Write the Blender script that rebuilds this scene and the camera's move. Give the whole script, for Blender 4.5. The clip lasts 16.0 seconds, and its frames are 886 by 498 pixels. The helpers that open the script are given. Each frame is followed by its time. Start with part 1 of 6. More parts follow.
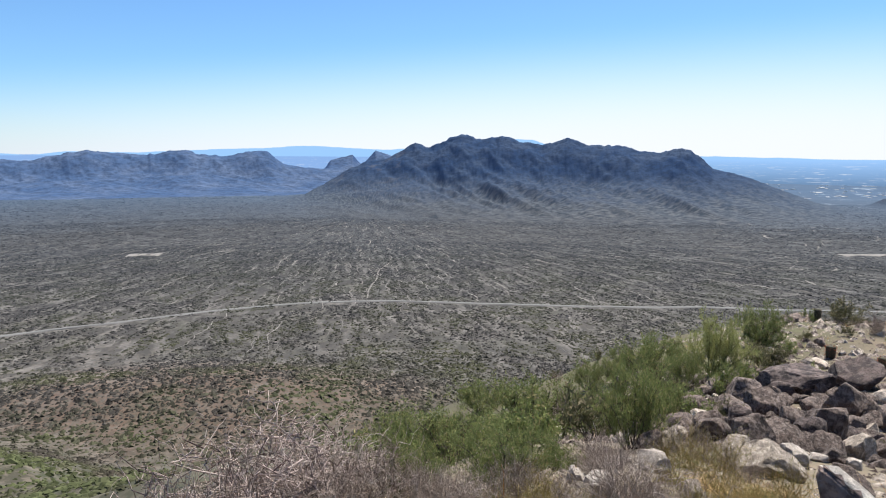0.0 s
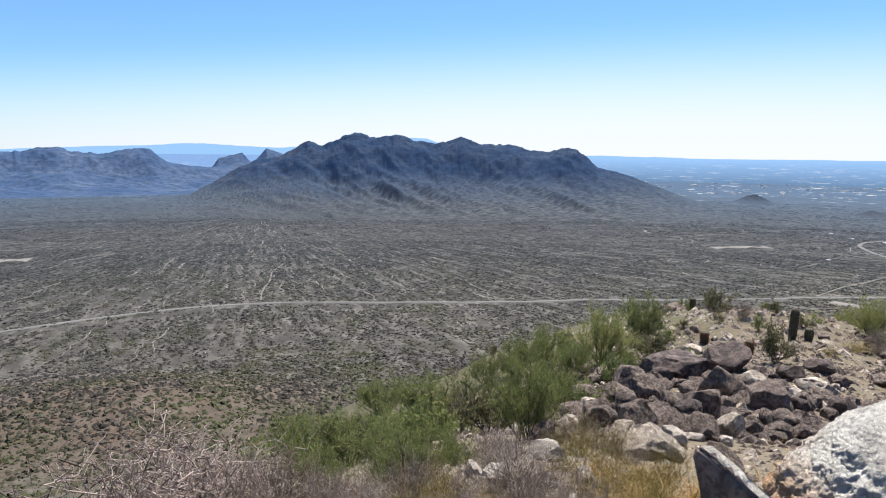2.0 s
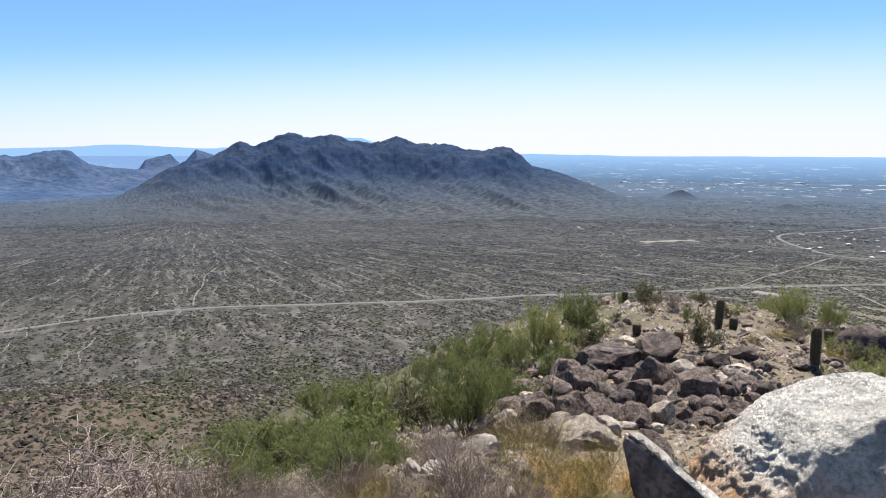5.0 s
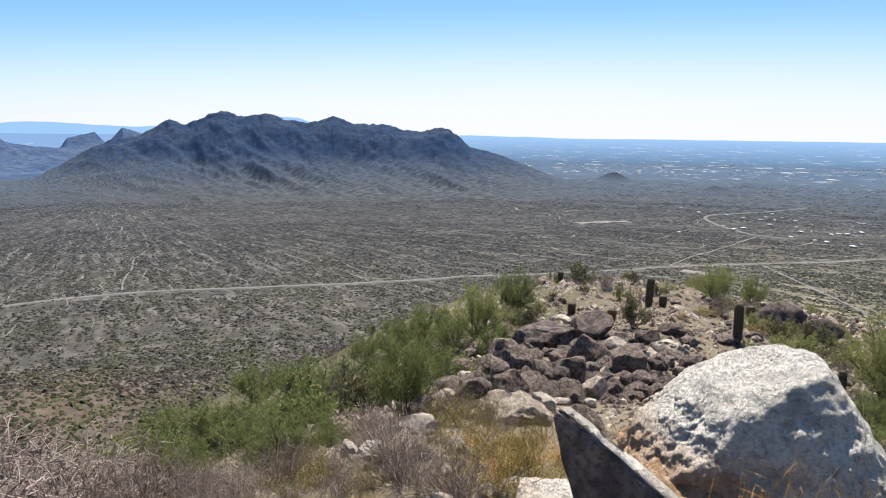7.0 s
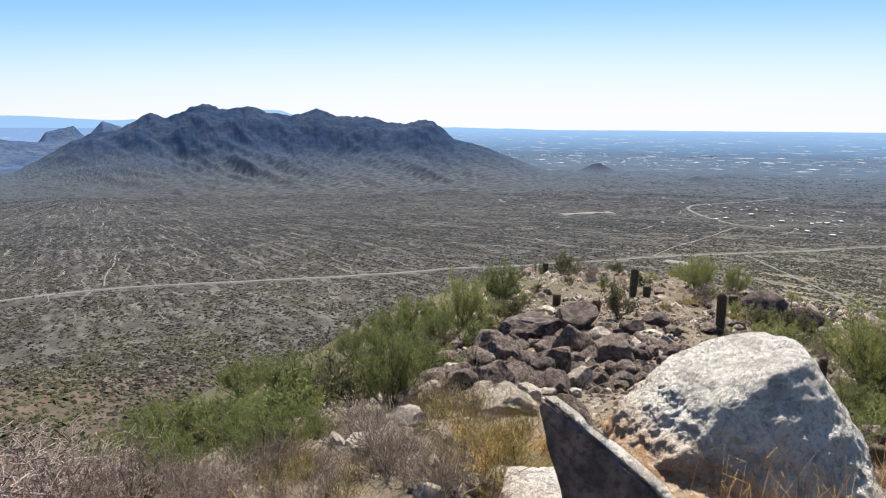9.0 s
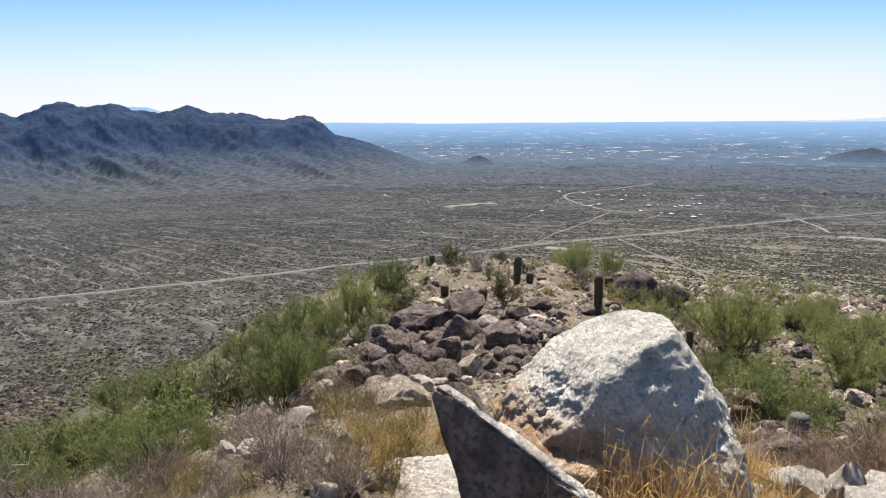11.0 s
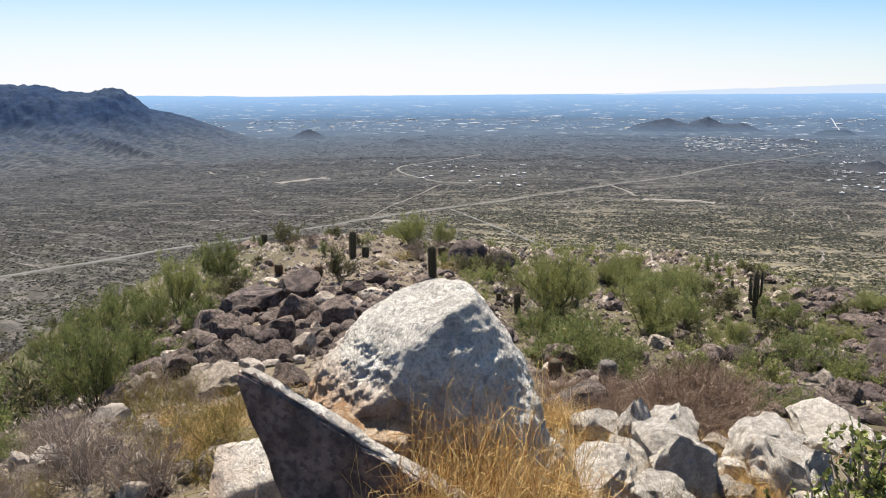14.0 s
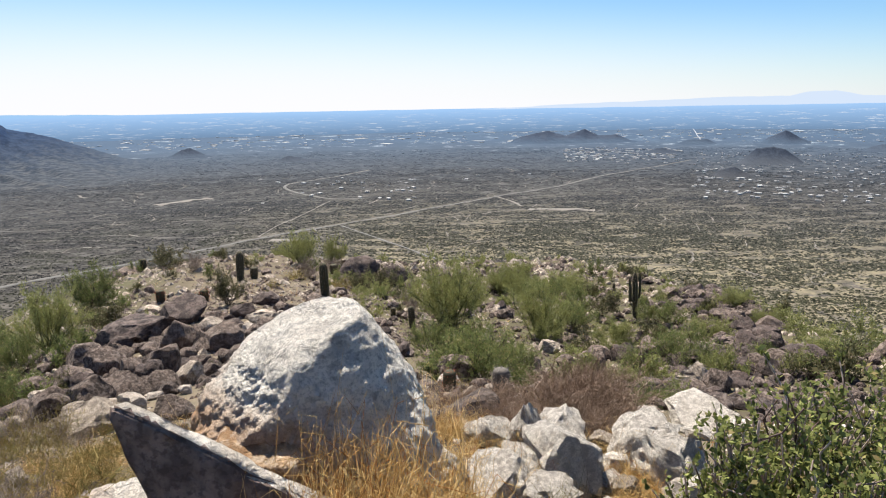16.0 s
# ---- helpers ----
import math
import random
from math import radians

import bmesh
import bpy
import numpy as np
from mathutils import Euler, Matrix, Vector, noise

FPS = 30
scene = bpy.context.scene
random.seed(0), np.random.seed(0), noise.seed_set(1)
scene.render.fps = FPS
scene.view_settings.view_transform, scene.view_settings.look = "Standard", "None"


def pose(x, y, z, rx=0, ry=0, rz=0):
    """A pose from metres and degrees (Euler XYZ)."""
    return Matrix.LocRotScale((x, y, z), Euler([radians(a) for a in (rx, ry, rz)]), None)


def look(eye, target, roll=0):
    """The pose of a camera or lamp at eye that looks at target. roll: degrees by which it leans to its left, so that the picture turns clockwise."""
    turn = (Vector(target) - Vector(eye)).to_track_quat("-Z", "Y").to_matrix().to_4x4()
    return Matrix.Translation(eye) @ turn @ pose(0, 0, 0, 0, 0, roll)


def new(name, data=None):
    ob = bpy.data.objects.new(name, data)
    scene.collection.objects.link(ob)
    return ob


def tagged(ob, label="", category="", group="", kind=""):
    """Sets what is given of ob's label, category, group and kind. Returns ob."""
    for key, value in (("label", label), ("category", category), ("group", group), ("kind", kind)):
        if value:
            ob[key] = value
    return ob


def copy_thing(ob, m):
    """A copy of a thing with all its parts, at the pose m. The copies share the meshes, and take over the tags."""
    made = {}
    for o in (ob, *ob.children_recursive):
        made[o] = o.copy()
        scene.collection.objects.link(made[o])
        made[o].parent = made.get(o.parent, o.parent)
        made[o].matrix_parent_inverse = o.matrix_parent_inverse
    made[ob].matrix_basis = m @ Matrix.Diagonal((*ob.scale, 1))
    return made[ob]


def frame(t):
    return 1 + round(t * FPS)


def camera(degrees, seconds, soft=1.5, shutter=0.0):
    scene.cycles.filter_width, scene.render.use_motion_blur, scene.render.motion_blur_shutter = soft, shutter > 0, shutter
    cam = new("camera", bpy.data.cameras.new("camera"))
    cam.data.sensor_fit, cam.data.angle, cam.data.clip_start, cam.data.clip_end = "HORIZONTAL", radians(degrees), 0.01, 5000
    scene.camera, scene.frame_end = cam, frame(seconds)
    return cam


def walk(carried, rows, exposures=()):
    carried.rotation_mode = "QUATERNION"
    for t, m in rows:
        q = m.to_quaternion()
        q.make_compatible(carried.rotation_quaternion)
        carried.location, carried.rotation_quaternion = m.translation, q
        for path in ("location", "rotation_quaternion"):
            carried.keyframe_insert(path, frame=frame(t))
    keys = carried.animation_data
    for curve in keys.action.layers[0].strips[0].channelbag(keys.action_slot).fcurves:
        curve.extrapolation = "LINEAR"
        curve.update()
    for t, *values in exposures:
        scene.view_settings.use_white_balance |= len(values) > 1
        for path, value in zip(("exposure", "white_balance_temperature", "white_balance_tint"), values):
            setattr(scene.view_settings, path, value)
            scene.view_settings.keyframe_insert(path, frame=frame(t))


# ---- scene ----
# A desert lookout: a stony ridge with boulders above a scrub plain, a mountain and a far city.
LENS = 66.57
cam = camera(LENS, 16.0, soft=1.1)
PATH = [
    (0, pose(-0.005, -0.005, -0.006, 81.92, -0.37, 1.95)),
    (0.5, pose(-0.003, -0.002, -0.003, 81.95, -0.54, -1.33)),
    (1, pose(0.001, -0.000, -0.003, 81.94, -0.51, -4.81)),
    (1.5, pose(0.000, 0.000, 0.000, 81.88, -0.61, -6.85)),
    (2, pose(0.001, 0.004, -0.001, 81.87, -0.61, -6.91)),
    (2.5, pose(-0.001, 0.002, 0.002, 81.90, -0.65, -6.87)),
    (3, pose(0.006, 0.008, -0.001, 81.86, -0.66, -6.71)),
    (3.5, pose(0.007, 0.007, -0.001, 81.86, -0.43, -6.72)),
    (4, pose(0.017, 0.004, -0.001, 81.85, -0.07, -7.80)),
    (4.5, pose(0.024, 0.006, -0.007, 81.86, -0.17, -9.47)),
    (5, pose(0.027, 0.004, -0.009, 81.85, -0.14, -12.30)),
    (5.2, pose(0.029, 0.003, -0.009, 81.85, -0.12, -13.37)),
    (5.7, pose(0.033, -0.000, -0.011, 81.58, -0.26, -15.57)),
    (6.2, pose(0.037, -0.003, -0.012, 81.12, -0.45, -16.84)),
    (6.7, pose(0.041, -0.005, -0.012, 80.58, -0.62, -17.37)),
    (7.3, pose(0.044, -0.006, -0.012, 80.09, -0.70, -17.49)),
    (7.5, pose(0.044, -0.007, -0.013, 79.97, -0.70, -17.45)),
    (8, pose(0.047, -0.009, -0.015, 79.73, -0.70, -17.13)),
    (8.2, pose(0.048, -0.009, -0.015, 79.72, -0.56, -17.07)),
    (8.7, pose(0.044, -0.012, -0.014, 79.69, -0.44, -17.78)),
    (9.2, pose(0.035, -0.017, -0.011, 79.64, -0.33, -19.68)),
    (9.8, pose(0.026, -0.024, -0.008, 79.53, -0.16, -22.76)),
    (10.3, pose(0.026, -0.028, -0.008, 79.41, 0.08, -25.35)),
    (10.5, pose(0.028, -0.030, -0.008, 79.35, 0.19, -26.32)),
    (11, pose(0.034, -0.033, -0.010, 79.20, 0.49, -28.72)),
    (11.5, pose(0.054, -0.068, -0.008, 78.88, 0.17, -30.36)),
    (12, pose(0.091, -0.112, -0.013, 78.50, -0.33, -31.85)),
    (12.5, pose(0.119, -0.122, -0.013, 77.80, 0.18, -33.81)),
    (13, pose(0.136, -0.099, -0.010, 77.41, 0.80, -37.48)),
    (13.5, pose(0.143, -0.107, -0.007, 77.10, 0.80, -40.32)),
    (14, pose(0.141, -0.125, -0.004, 76.88, 0.47, -42.80)),
    (14.5, pose(0.151, -0.129, -0.004, 76.70, 0.60, -45.19)),
    (15, pose(0.154, -0.140, -0.001, 76.92, 1.04, -47.66)),
    (15.5, pose(0.159, -0.147, -0.000, 77.55, 1.01, -49.95)),
    (16, pose(0.156, -0.163, 0.002, 78.02, 1.01, -52.24)),
]
walk(cam, PATH, [(0.0, 1.14, 6200, 9), (5.0, 1.14, 6350, 9), (10.5, 1.14, 6600, 9), (16.0, 1.14, 6650, 9)])

# ---- light ----
SUN_BEARING, SUN_HEIGHT = 27.0, 61.0     # degrees clockwise from +y, degrees above the horizon
world = bpy.data.worlds.new("sky")
scene.world = world
world.use_nodes = True
wn = world.node_tree.nodes
sky = wn.new("ShaderNodeTexSky")
sky.sky_type = "NISHITA"
sky.sun_disc = False
sky.sun_elevation, sky.sun_rotation = radians(SUN_HEIGHT), radians(SUN_BEARING)
sky.altitude, sky.air_density, sky.dust_density, sky.ozone_density = 600, 1.0, 0.6, 1.2
# milky desert haze low over the horizon, brighter on the side of the sun
wl = world.node_tree.links
way, sep_sky, low_sky, haze = wn.new("ShaderNodeTexCoord"), wn.new("ShaderNodeSeparateXYZ"), wn.new("ShaderNodeMapRange"), wn.new("ShaderNodeMix")
low_sky.inputs["From Min"].default_value, low_sky.inputs["From Max"].default_value = 0.155, -0.03
low_sky.interpolation_type = "SMOOTHSTEP"
haze.data_type = "RGBA"
haze.inputs[7].default_value = (9.6, 9.7, 10.2, 1)
wl.new(way.outputs["Generated"], sep_sky.inputs[0])
sunward, lift, rise = wn.new("ShaderNodeVectorMath"), wn.new("ShaderNodeMath"), wn.new("ShaderNodeMath")
sunward.operation, lift.operation, rise.operation = "DOT_PRODUCT", "MULTIPLY_ADD", "SUBTRACT"
sunward.inputs[1].default_value = (math.sin(radians(SUN_BEARING)), math.cos(radians(SUN_BEARING)), 0.0)
lift.inputs[1].default_value, lift.inputs[2].default_value = 0.15, -0.115
wl.new(way.outputs["Generated"], sunward.inputs[0])
wl.new(sunward.outputs["Value"], lift.inputs[0])
wl.new(sep_sky.outputs[2], rise.inputs[0])
wl.new(lift.outputs[0], rise.inputs[1])
wl.new(rise.outputs[0], low_sky.inputs["Value"])
wl.new(low_sky.outputs[0], haze.inputs[0])
clear = wn.new("ShaderNodeMix")
clear.data_type, clear.blend_type = "RGBA", "MULTIPLY"
clear.inputs[0].default_value, clear.inputs[7].default_value = 1.0, (0.82, 1.13, 1.43, 1)
wl.new(sky.outputs[0], clear.inputs[6])
wl.new(clear.outputs[2], haze.inputs[6])
wl.new(haze.outputs[2], wn["Background"].inputs[0])
wn["Background"].inputs[1].default_value = 0.046
sun = new("sun", bpy.data.lights.new("sun", "SUN"))
sun.data.energy, sun.data.angle, sun.data.color = 5.0, radians(0.53), (1.0, 0.93, 0.82)
sb, sh = radians(SUN_BEARING), radians(SUN_HEIGHT)
sun.matrix_world = look((200 * math.sin(sb) * math.cos(sh), 200 * math.cos(sb) * math.cos(sh), 200 * math.sin(sh)), (0, 0, 0))


# ---- materials ----
class Nodes:
    """Short ways to write a material's nodes."""

    def __init__(self, name):
        self.m = bpy.data.materials.new(name)
        self.m.use_nodes = True
        self.t = self.m.node_tree
        self.bsdf = self.t.nodes["Principled BSDF"]

    def add(self, kind, **values):
        n = self.t.nodes.new("ShaderNode" + kind)
        for k, v in values.items():
            n.inputs[k].default_value = v
        return n

    def link(self, a, b):
        self.t.links.new(a, b)

    def coords(self):
        return self.add("TexCoord").outputs["Object"]

    def noise(self, vec, scale, detail=4.0, rough=0.6, stretch=None):
        n = self.add("TexNoise", Scale=scale, Detail=detail, Roughness=rough)
        if stretch:
            mp = self.add("Mapping")
            mp.inputs["Scale"].default_value = stretch
            self.link(vec, mp.inputs[0])
            vec = mp.outputs[0]
        self.link(vec, n.inputs["Vector"])
        return n.outputs["Fac"]

    def ramp(self, fac, lo, hi):
        n = self.add("MapRange")
        n.inputs["From Min"].default_value, n.inputs["From Max"].default_value = lo, hi
        self.link(fac, n.inputs["Value"])
        return n.outputs[0]

    def mix(self, fac, a, b):
        n = self.add("Mix")
        n.data_type = "RGBA"
        for sock, v in ((n.inputs[0], fac), (n.inputs[6], a), (n.inputs[7], b)):
            if isinstance(v, (int, float)):
                sock.default_value = v
            elif isinstance(v, tuple):
                sock.default_value = (*v, 1)
            else:
                self.link(v, sock)
        return n.outputs[2]

    def math(self, op, a, b=0.0):
        n = self.add("Math")
        n.operation = op
        for sock, v in ((n.inputs[0], a), (n.inputs[1], b)):
            if isinstance(v, (int, float)):
                sock.default_value = v
            else:
                self.link(v, sock)
        return n.outputs[0]

    def far(self, vec, lo, hi):
        ln = self.add("VectorMath")
        ln.operation = "LENGTH"
        self.link(vec, ln.inputs[0])
        return self.ramp(ln.outputs["Value"], lo, hi)

    def fan_streaks(self, vec):
        """Bare strips between the bush rows, fanning out over the plain from the mouth of a ravine."""
        pos = self.add("SeparateXYZ")
        self.link(vec, pos.inputs[0])
        dx, dy = self.math("ADD", pos.outputs[0], 205.0), self.math("SUBTRACT", 1380.0, pos.outputs[1])
        r = self.math("SQRT", self.math("ADD", self.math("MULTIPLY", dx, dx), self.math("MULTIPLY", dy, dy)))
        fan = self.add("CombineXYZ")
        self.link(self.math("MULTIPLY", self.math("ARCTAN2", dx, dy), 85.0), fan.inputs[0])
        self.link(self.math("MULTIPLY", r, 0.045), fan.inputs[1])
        return self.ramp(self.noise(fan.outputs[0], 1.0, 3.0, 0.6), 0.47, 0.60)

    def haze_tone(self, vec, col):
        """Haze put into the base colour: past a kilometre it turns blue-grey."""
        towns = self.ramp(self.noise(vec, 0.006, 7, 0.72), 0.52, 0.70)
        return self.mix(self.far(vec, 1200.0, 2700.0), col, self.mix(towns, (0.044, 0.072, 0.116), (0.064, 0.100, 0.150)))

    def bump(self, height, strength, dist):
        n = self.add("Bump", Strength=strength, Distance=dist)
        self.link(height, n.inputs["Height"])
        self.link(n.outputs[0], self.bsdf.inputs["Normal"])

    def done(self, color, rough=0.9, spec=0.2):
        if isinstance(color, tuple):
            self.bsdf.inputs["Base Color"].default_value = (*color, 1)
        else:
            self.link(color, self.bsdf.inputs["Base Color"])
        self.bsdf.inputs["Roughness"].default_value = rough
        self.bsdf.inputs["Specular IOR Level"].default_value = spec
        return self.m


def ground_material():
    n = Nodes("desert ground")
    p = n.coords()
    big = n.ramp(n.noise(p, 0.006, 5), 0.4, 0.62)
    mid = n.ramp(n.noise(p, 0.05, 6, 0.7), 0.42, 0.6)
    fine = n.ramp(n.noise(p, 1.3, 8, 0.72), 0.35, 0.68)
    sep = n.add("SeparateXYZ")
    n.link(p, sep.inputs[0])
    hill = n.ramp(sep.outputs[2], -60.0, -18.0)
    streak = n.fan_streaks(p)
    soil = n.mix(big, (0.062, 0.057, 0.054), (0.050, 0.047, 0.045))
    soil = n.mix(n.math("MULTIPLY", streak, 0.8), soil, (0.165, 0.152, 0.141))
    soil = n.mix(hill, soil, (0.112, 0.094, 0.068))
    soil = n.mix(n.math("MULTIPLY", mid, 0.4), soil, (0.042, 0.039, 0.036))
    soil = n.mix(n.math("MULTIPLY", n.math("MULTIPLY", fine, hill), 0.34), soil, (0.27, 0.214, 0.145))
    soil = n.mix(n.math("MULTIPLY", n.ramp(n.noise(p, 6.0, 6, 0.7), 0.5, 0.62), n.math("MULTIPLY", hill, 0.6)), soil, (0.13, 0.10, 0.075))
    # brushy shaded side slope, darker than the gravel of the crest
    across = n.math("SUBTRACT", n.math("MULTIPLY", sep.outputs[0], 0.809), n.math("MULTIPLY", sep.outputs[1], 0.588))
    brushy = n.math("MULTIPLY", n.ramp(across, 3.0, 7.0), hill)
    soil = n.mix(n.math("MULTIPLY", brushy, 0.85), soil, n.mix(n.ramp(n.noise(p, 1.8, 4), 0.42, 0.58), (0.058, 0.048, 0.033), (0.080, 0.078, 0.036)))
    leafy = n.math("MULTIPLY", n.ramp(across, -3.5, -8.0), hill)
    soil = n.mix(n.math("MULTIPLY", leafy, 0.65), soil, n.mix(n.ramp(n.noise(p, 1.4, 5), 0.42, 0.58), (0.056, 0.050, 0.030), (0.066, 0.072, 0.030)))
    cover = n.ramp(n.noise(p, 0.45, 6, 0.75), 0.44, 0.58)
    lower = n.math("SUBTRACT", 1.0, hill)
    soil = n.mix(n.math("MULTIPLY", n.math("MULTIPLY", cover, lower), 0.55), soil, (0.038, 0.036, 0.032))
    herbs = n.math("MULTIPLY", n.ramp(n.noise(p, 0.028, 5, 0.65), 0.5, 0.64), n.ramp(n.noise(p, 0.6, 5, 0.7), 0.42, 0.6))
    soil = n.mix(n.math("MULTIPLY", herbs, 0.65), soil, (0.050, 0.052, 0.034))
    flank = n.math("MULTIPLY", n.far(p, 430.0, 230.0), lower)
    soil = n.mix(n.math("MULTIPLY", flank, 0.8), soil, n.mix(n.ramp(n.noise(p, 0.03, 5), 0.42, 0.58), (0.047, 0.042, 0.029), (0.039, 0.043, 0.024)))
    bare = n.math("MULTIPLY", n.ramp(n.noise(p, 0.22, 6, 0.75), 0.50, 0.60), n.math("MULTIPLY", n.far(p, 620.0, 300.0), lower))
    soil = n.mix(n.math("MULTIPLY", bare, 0.6), soil, (0.128, 0.105, 0.084))
    reach = n.ramp(n.noise(p, 0.0045, 3, 0.5, (1.0, 1.8, 1.0)), 0.42, 0.6)
    soil = n.mix(n.math("MULTIPLY", n.math("MULTIPLY", reach, lower), 0.3), soil, (0.030, 0.030, 0.029))
    # greener grassland east of the ridge
    meadow = n.math("MULTIPLY", n.ramp(n.math("SUBTRACT", sep.outputs[0], n.math("MULTIPLY", sep.outputs[1], 0.7)), -60.0, 160.0), n.far(p, 1250.0, 600.0))
    soil = n.mix(n.math("MULTIPLY", n.math("MULTIPLY", meadow, lower), n.ramp(n.noise(p, 0.12, 4), 0.35, 0.6)), soil, (0.190, 0.164, 0.113))
    # washes: pale sandy streaks that wander down the plain
    warp = n.noise(p, 0.012, 3)
    wv = n.add("TexWave", Scale=0.011, Distortion=16.0, Detail=4.0)
    wv.inputs["Detail Scale"].default_value = 2.2
    n.link(p, wv.inputs["Vector"])
    wash = n.math("MULTIPLY", n.ramp(wv.outputs["Fac"], 0.86, 0.98), n.ramp(warp, 0.4, 0.6))
    soil = n.mix(n.math("MULTIPLY", wash, 0.25), soil, (0.16, 0.14, 0.12))
    # red-brown gravel on the low spur under the hill
    dx = n.math("DIVIDE", n.math("ADD", sep.outputs[0], 130.0), 130.0)
    dy = n.math("DIVIDE", n.math("SUBTRACT", sep.outputs[1], 320.0), 75.0)
    d2 = n.math("ADD", n.math("MULTIPLY", dx, dx), n.math("MULTIPLY", dy, dy))
    d2 = n.math("ADD", d2, n.math("MULTIPLY", n.noise(p, 0.02, 4), 1.2))
    spur = n.ramp(d2, 1.7, 0.9)
    soil = n.mix(n.math("MULTIPLY", n.math("MULTIPLY", spur, n.ramp(n.noise(p, 0.5, 6, 0.75), 0.38, 0.62)), 0.7), soil, (0.120, 0.076, 0.056))
    # far off the scrub closes, haze is painted in blue-grey, and town roofs show
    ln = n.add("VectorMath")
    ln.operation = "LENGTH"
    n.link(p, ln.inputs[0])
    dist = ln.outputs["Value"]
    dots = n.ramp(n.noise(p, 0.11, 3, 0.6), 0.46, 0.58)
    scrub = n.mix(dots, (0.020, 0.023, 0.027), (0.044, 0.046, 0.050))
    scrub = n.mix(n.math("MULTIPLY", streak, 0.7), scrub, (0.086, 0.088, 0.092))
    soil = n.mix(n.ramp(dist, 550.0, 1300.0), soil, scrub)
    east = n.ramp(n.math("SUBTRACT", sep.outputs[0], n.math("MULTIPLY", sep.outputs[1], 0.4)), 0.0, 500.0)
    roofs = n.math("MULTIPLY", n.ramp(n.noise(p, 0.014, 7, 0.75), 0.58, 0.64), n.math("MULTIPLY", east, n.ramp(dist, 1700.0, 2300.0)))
    soil = n.haze_tone(p, soil)
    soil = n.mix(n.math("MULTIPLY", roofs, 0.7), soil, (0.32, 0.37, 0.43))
    n.bump(n.noise(p, 9.0, 8, 0.75), 0.5, 0.03)
    return n.done(soil, 0.95, 0.1)


def rock_material(name, dark, light, patch, scale=3.0, lichen=0.25, bump=0.02, speck=0.65):
    n = Nodes(name)
    p = n.coords()
    obj = n.add("ObjectInfo").outputs["Random"]
    a = n.ramp(n.noise(p, scale, 4, 0.6), 0.42, 0.58)
    b = n.ramp(n.noise(p, scale * 6, 3, 0.6), 0.48, 0.58)
    c = n.ramp(n.noise(p, scale * 2.3, 4, 0.6), 0.52, 0.6)
    col = n.mix(a, dark, light)
    col = n.mix(n.math("MULTIPLY", b, speck), col, tuple(0.5 * v for v in dark))
    col = n.mix(n.math("MULTIPLY", c, lichen), col, patch)
    col = n.mix(n.math("MULTIPLY", obj, 0.35), col, tuple(0.7 * v for v in light))
    hgt = n.math("ADD", n.noise(p, scale * 3, 6, 0.7), n.math("MULTIPLY", n.noise(p, scale * 14, 5, 0.75), 0.5))
    n.bump(hgt, 0.9, bump)
    return n.done(col, 0.88, 0.25)


def mountain_material(name, rock, scrub, pale, scale, fan=None, haze_tint=False):
    n = Nodes(name)
    p = n.coords()
    a = n.ramp(n.noise(p, scale, 7, 0.68), 0.42, 0.6)
    b = n.ramp(n.noise(p, scale * 7, 5, 0.7), 0.44, 0.6)
    nrm = n.add("SeparateXYZ")
    n.link(n.add("NewGeometry").outputs["Normal"], nrm.inputs[0])
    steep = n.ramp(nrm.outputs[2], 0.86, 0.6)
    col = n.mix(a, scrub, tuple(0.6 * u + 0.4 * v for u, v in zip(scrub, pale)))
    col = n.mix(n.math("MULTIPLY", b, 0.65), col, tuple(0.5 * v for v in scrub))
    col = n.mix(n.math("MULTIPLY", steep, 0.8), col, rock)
    if fan:
        pos = n.add("SeparateXYZ")
        n.link(p, pos.inputs[0])
        dots = n.ramp(n.noise(p, 0.11, 3, 0.6), 0.46, 0.58)
        # bare tan rock on the low western spur
        tan = n.math("MULTIPLY", n.ramp(pos.outputs[0], -60.0, -230.0), n.ramp(n.noise(p, 0.018, 5, 0.7), 0.54, 0.62))
        col = n.mix(n.math("MULTIPLY", tan, 0.3), col, (0.088, 0.080, 0.080))
        low = n.ramp(n.math("ADD", pos.outputs[2], n.math("MULTIPLY", a, 22.0)), fan[1], fan[0])
        fans = n.mix(dots, (0.020, 0.023, 0.027), (0.044, 0.046, 0.050))
        fans = n.mix(n.math("MULTIPLY", n.fan_streaks(p), 0.7), fans, (0.106, 0.103, 0.101))
        col = n.mix(low, col, n.haze_tone(p, fans))
    if haze_tint:
        # painted haze: bluer with distance, and the foot blends into the hazed plain
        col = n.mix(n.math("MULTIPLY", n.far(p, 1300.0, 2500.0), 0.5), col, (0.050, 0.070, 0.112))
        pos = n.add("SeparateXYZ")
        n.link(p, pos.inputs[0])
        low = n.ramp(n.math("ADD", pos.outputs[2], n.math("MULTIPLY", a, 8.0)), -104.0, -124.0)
        col = n.mix(low, col, n.haze_tone(p, (0.050, 0.052, 0.058)))
    n.bump(n.noise(p, scale * 5, 5, 0.65), 0.5, 3.0)
    return n.done(col, 0.95, 0.05)


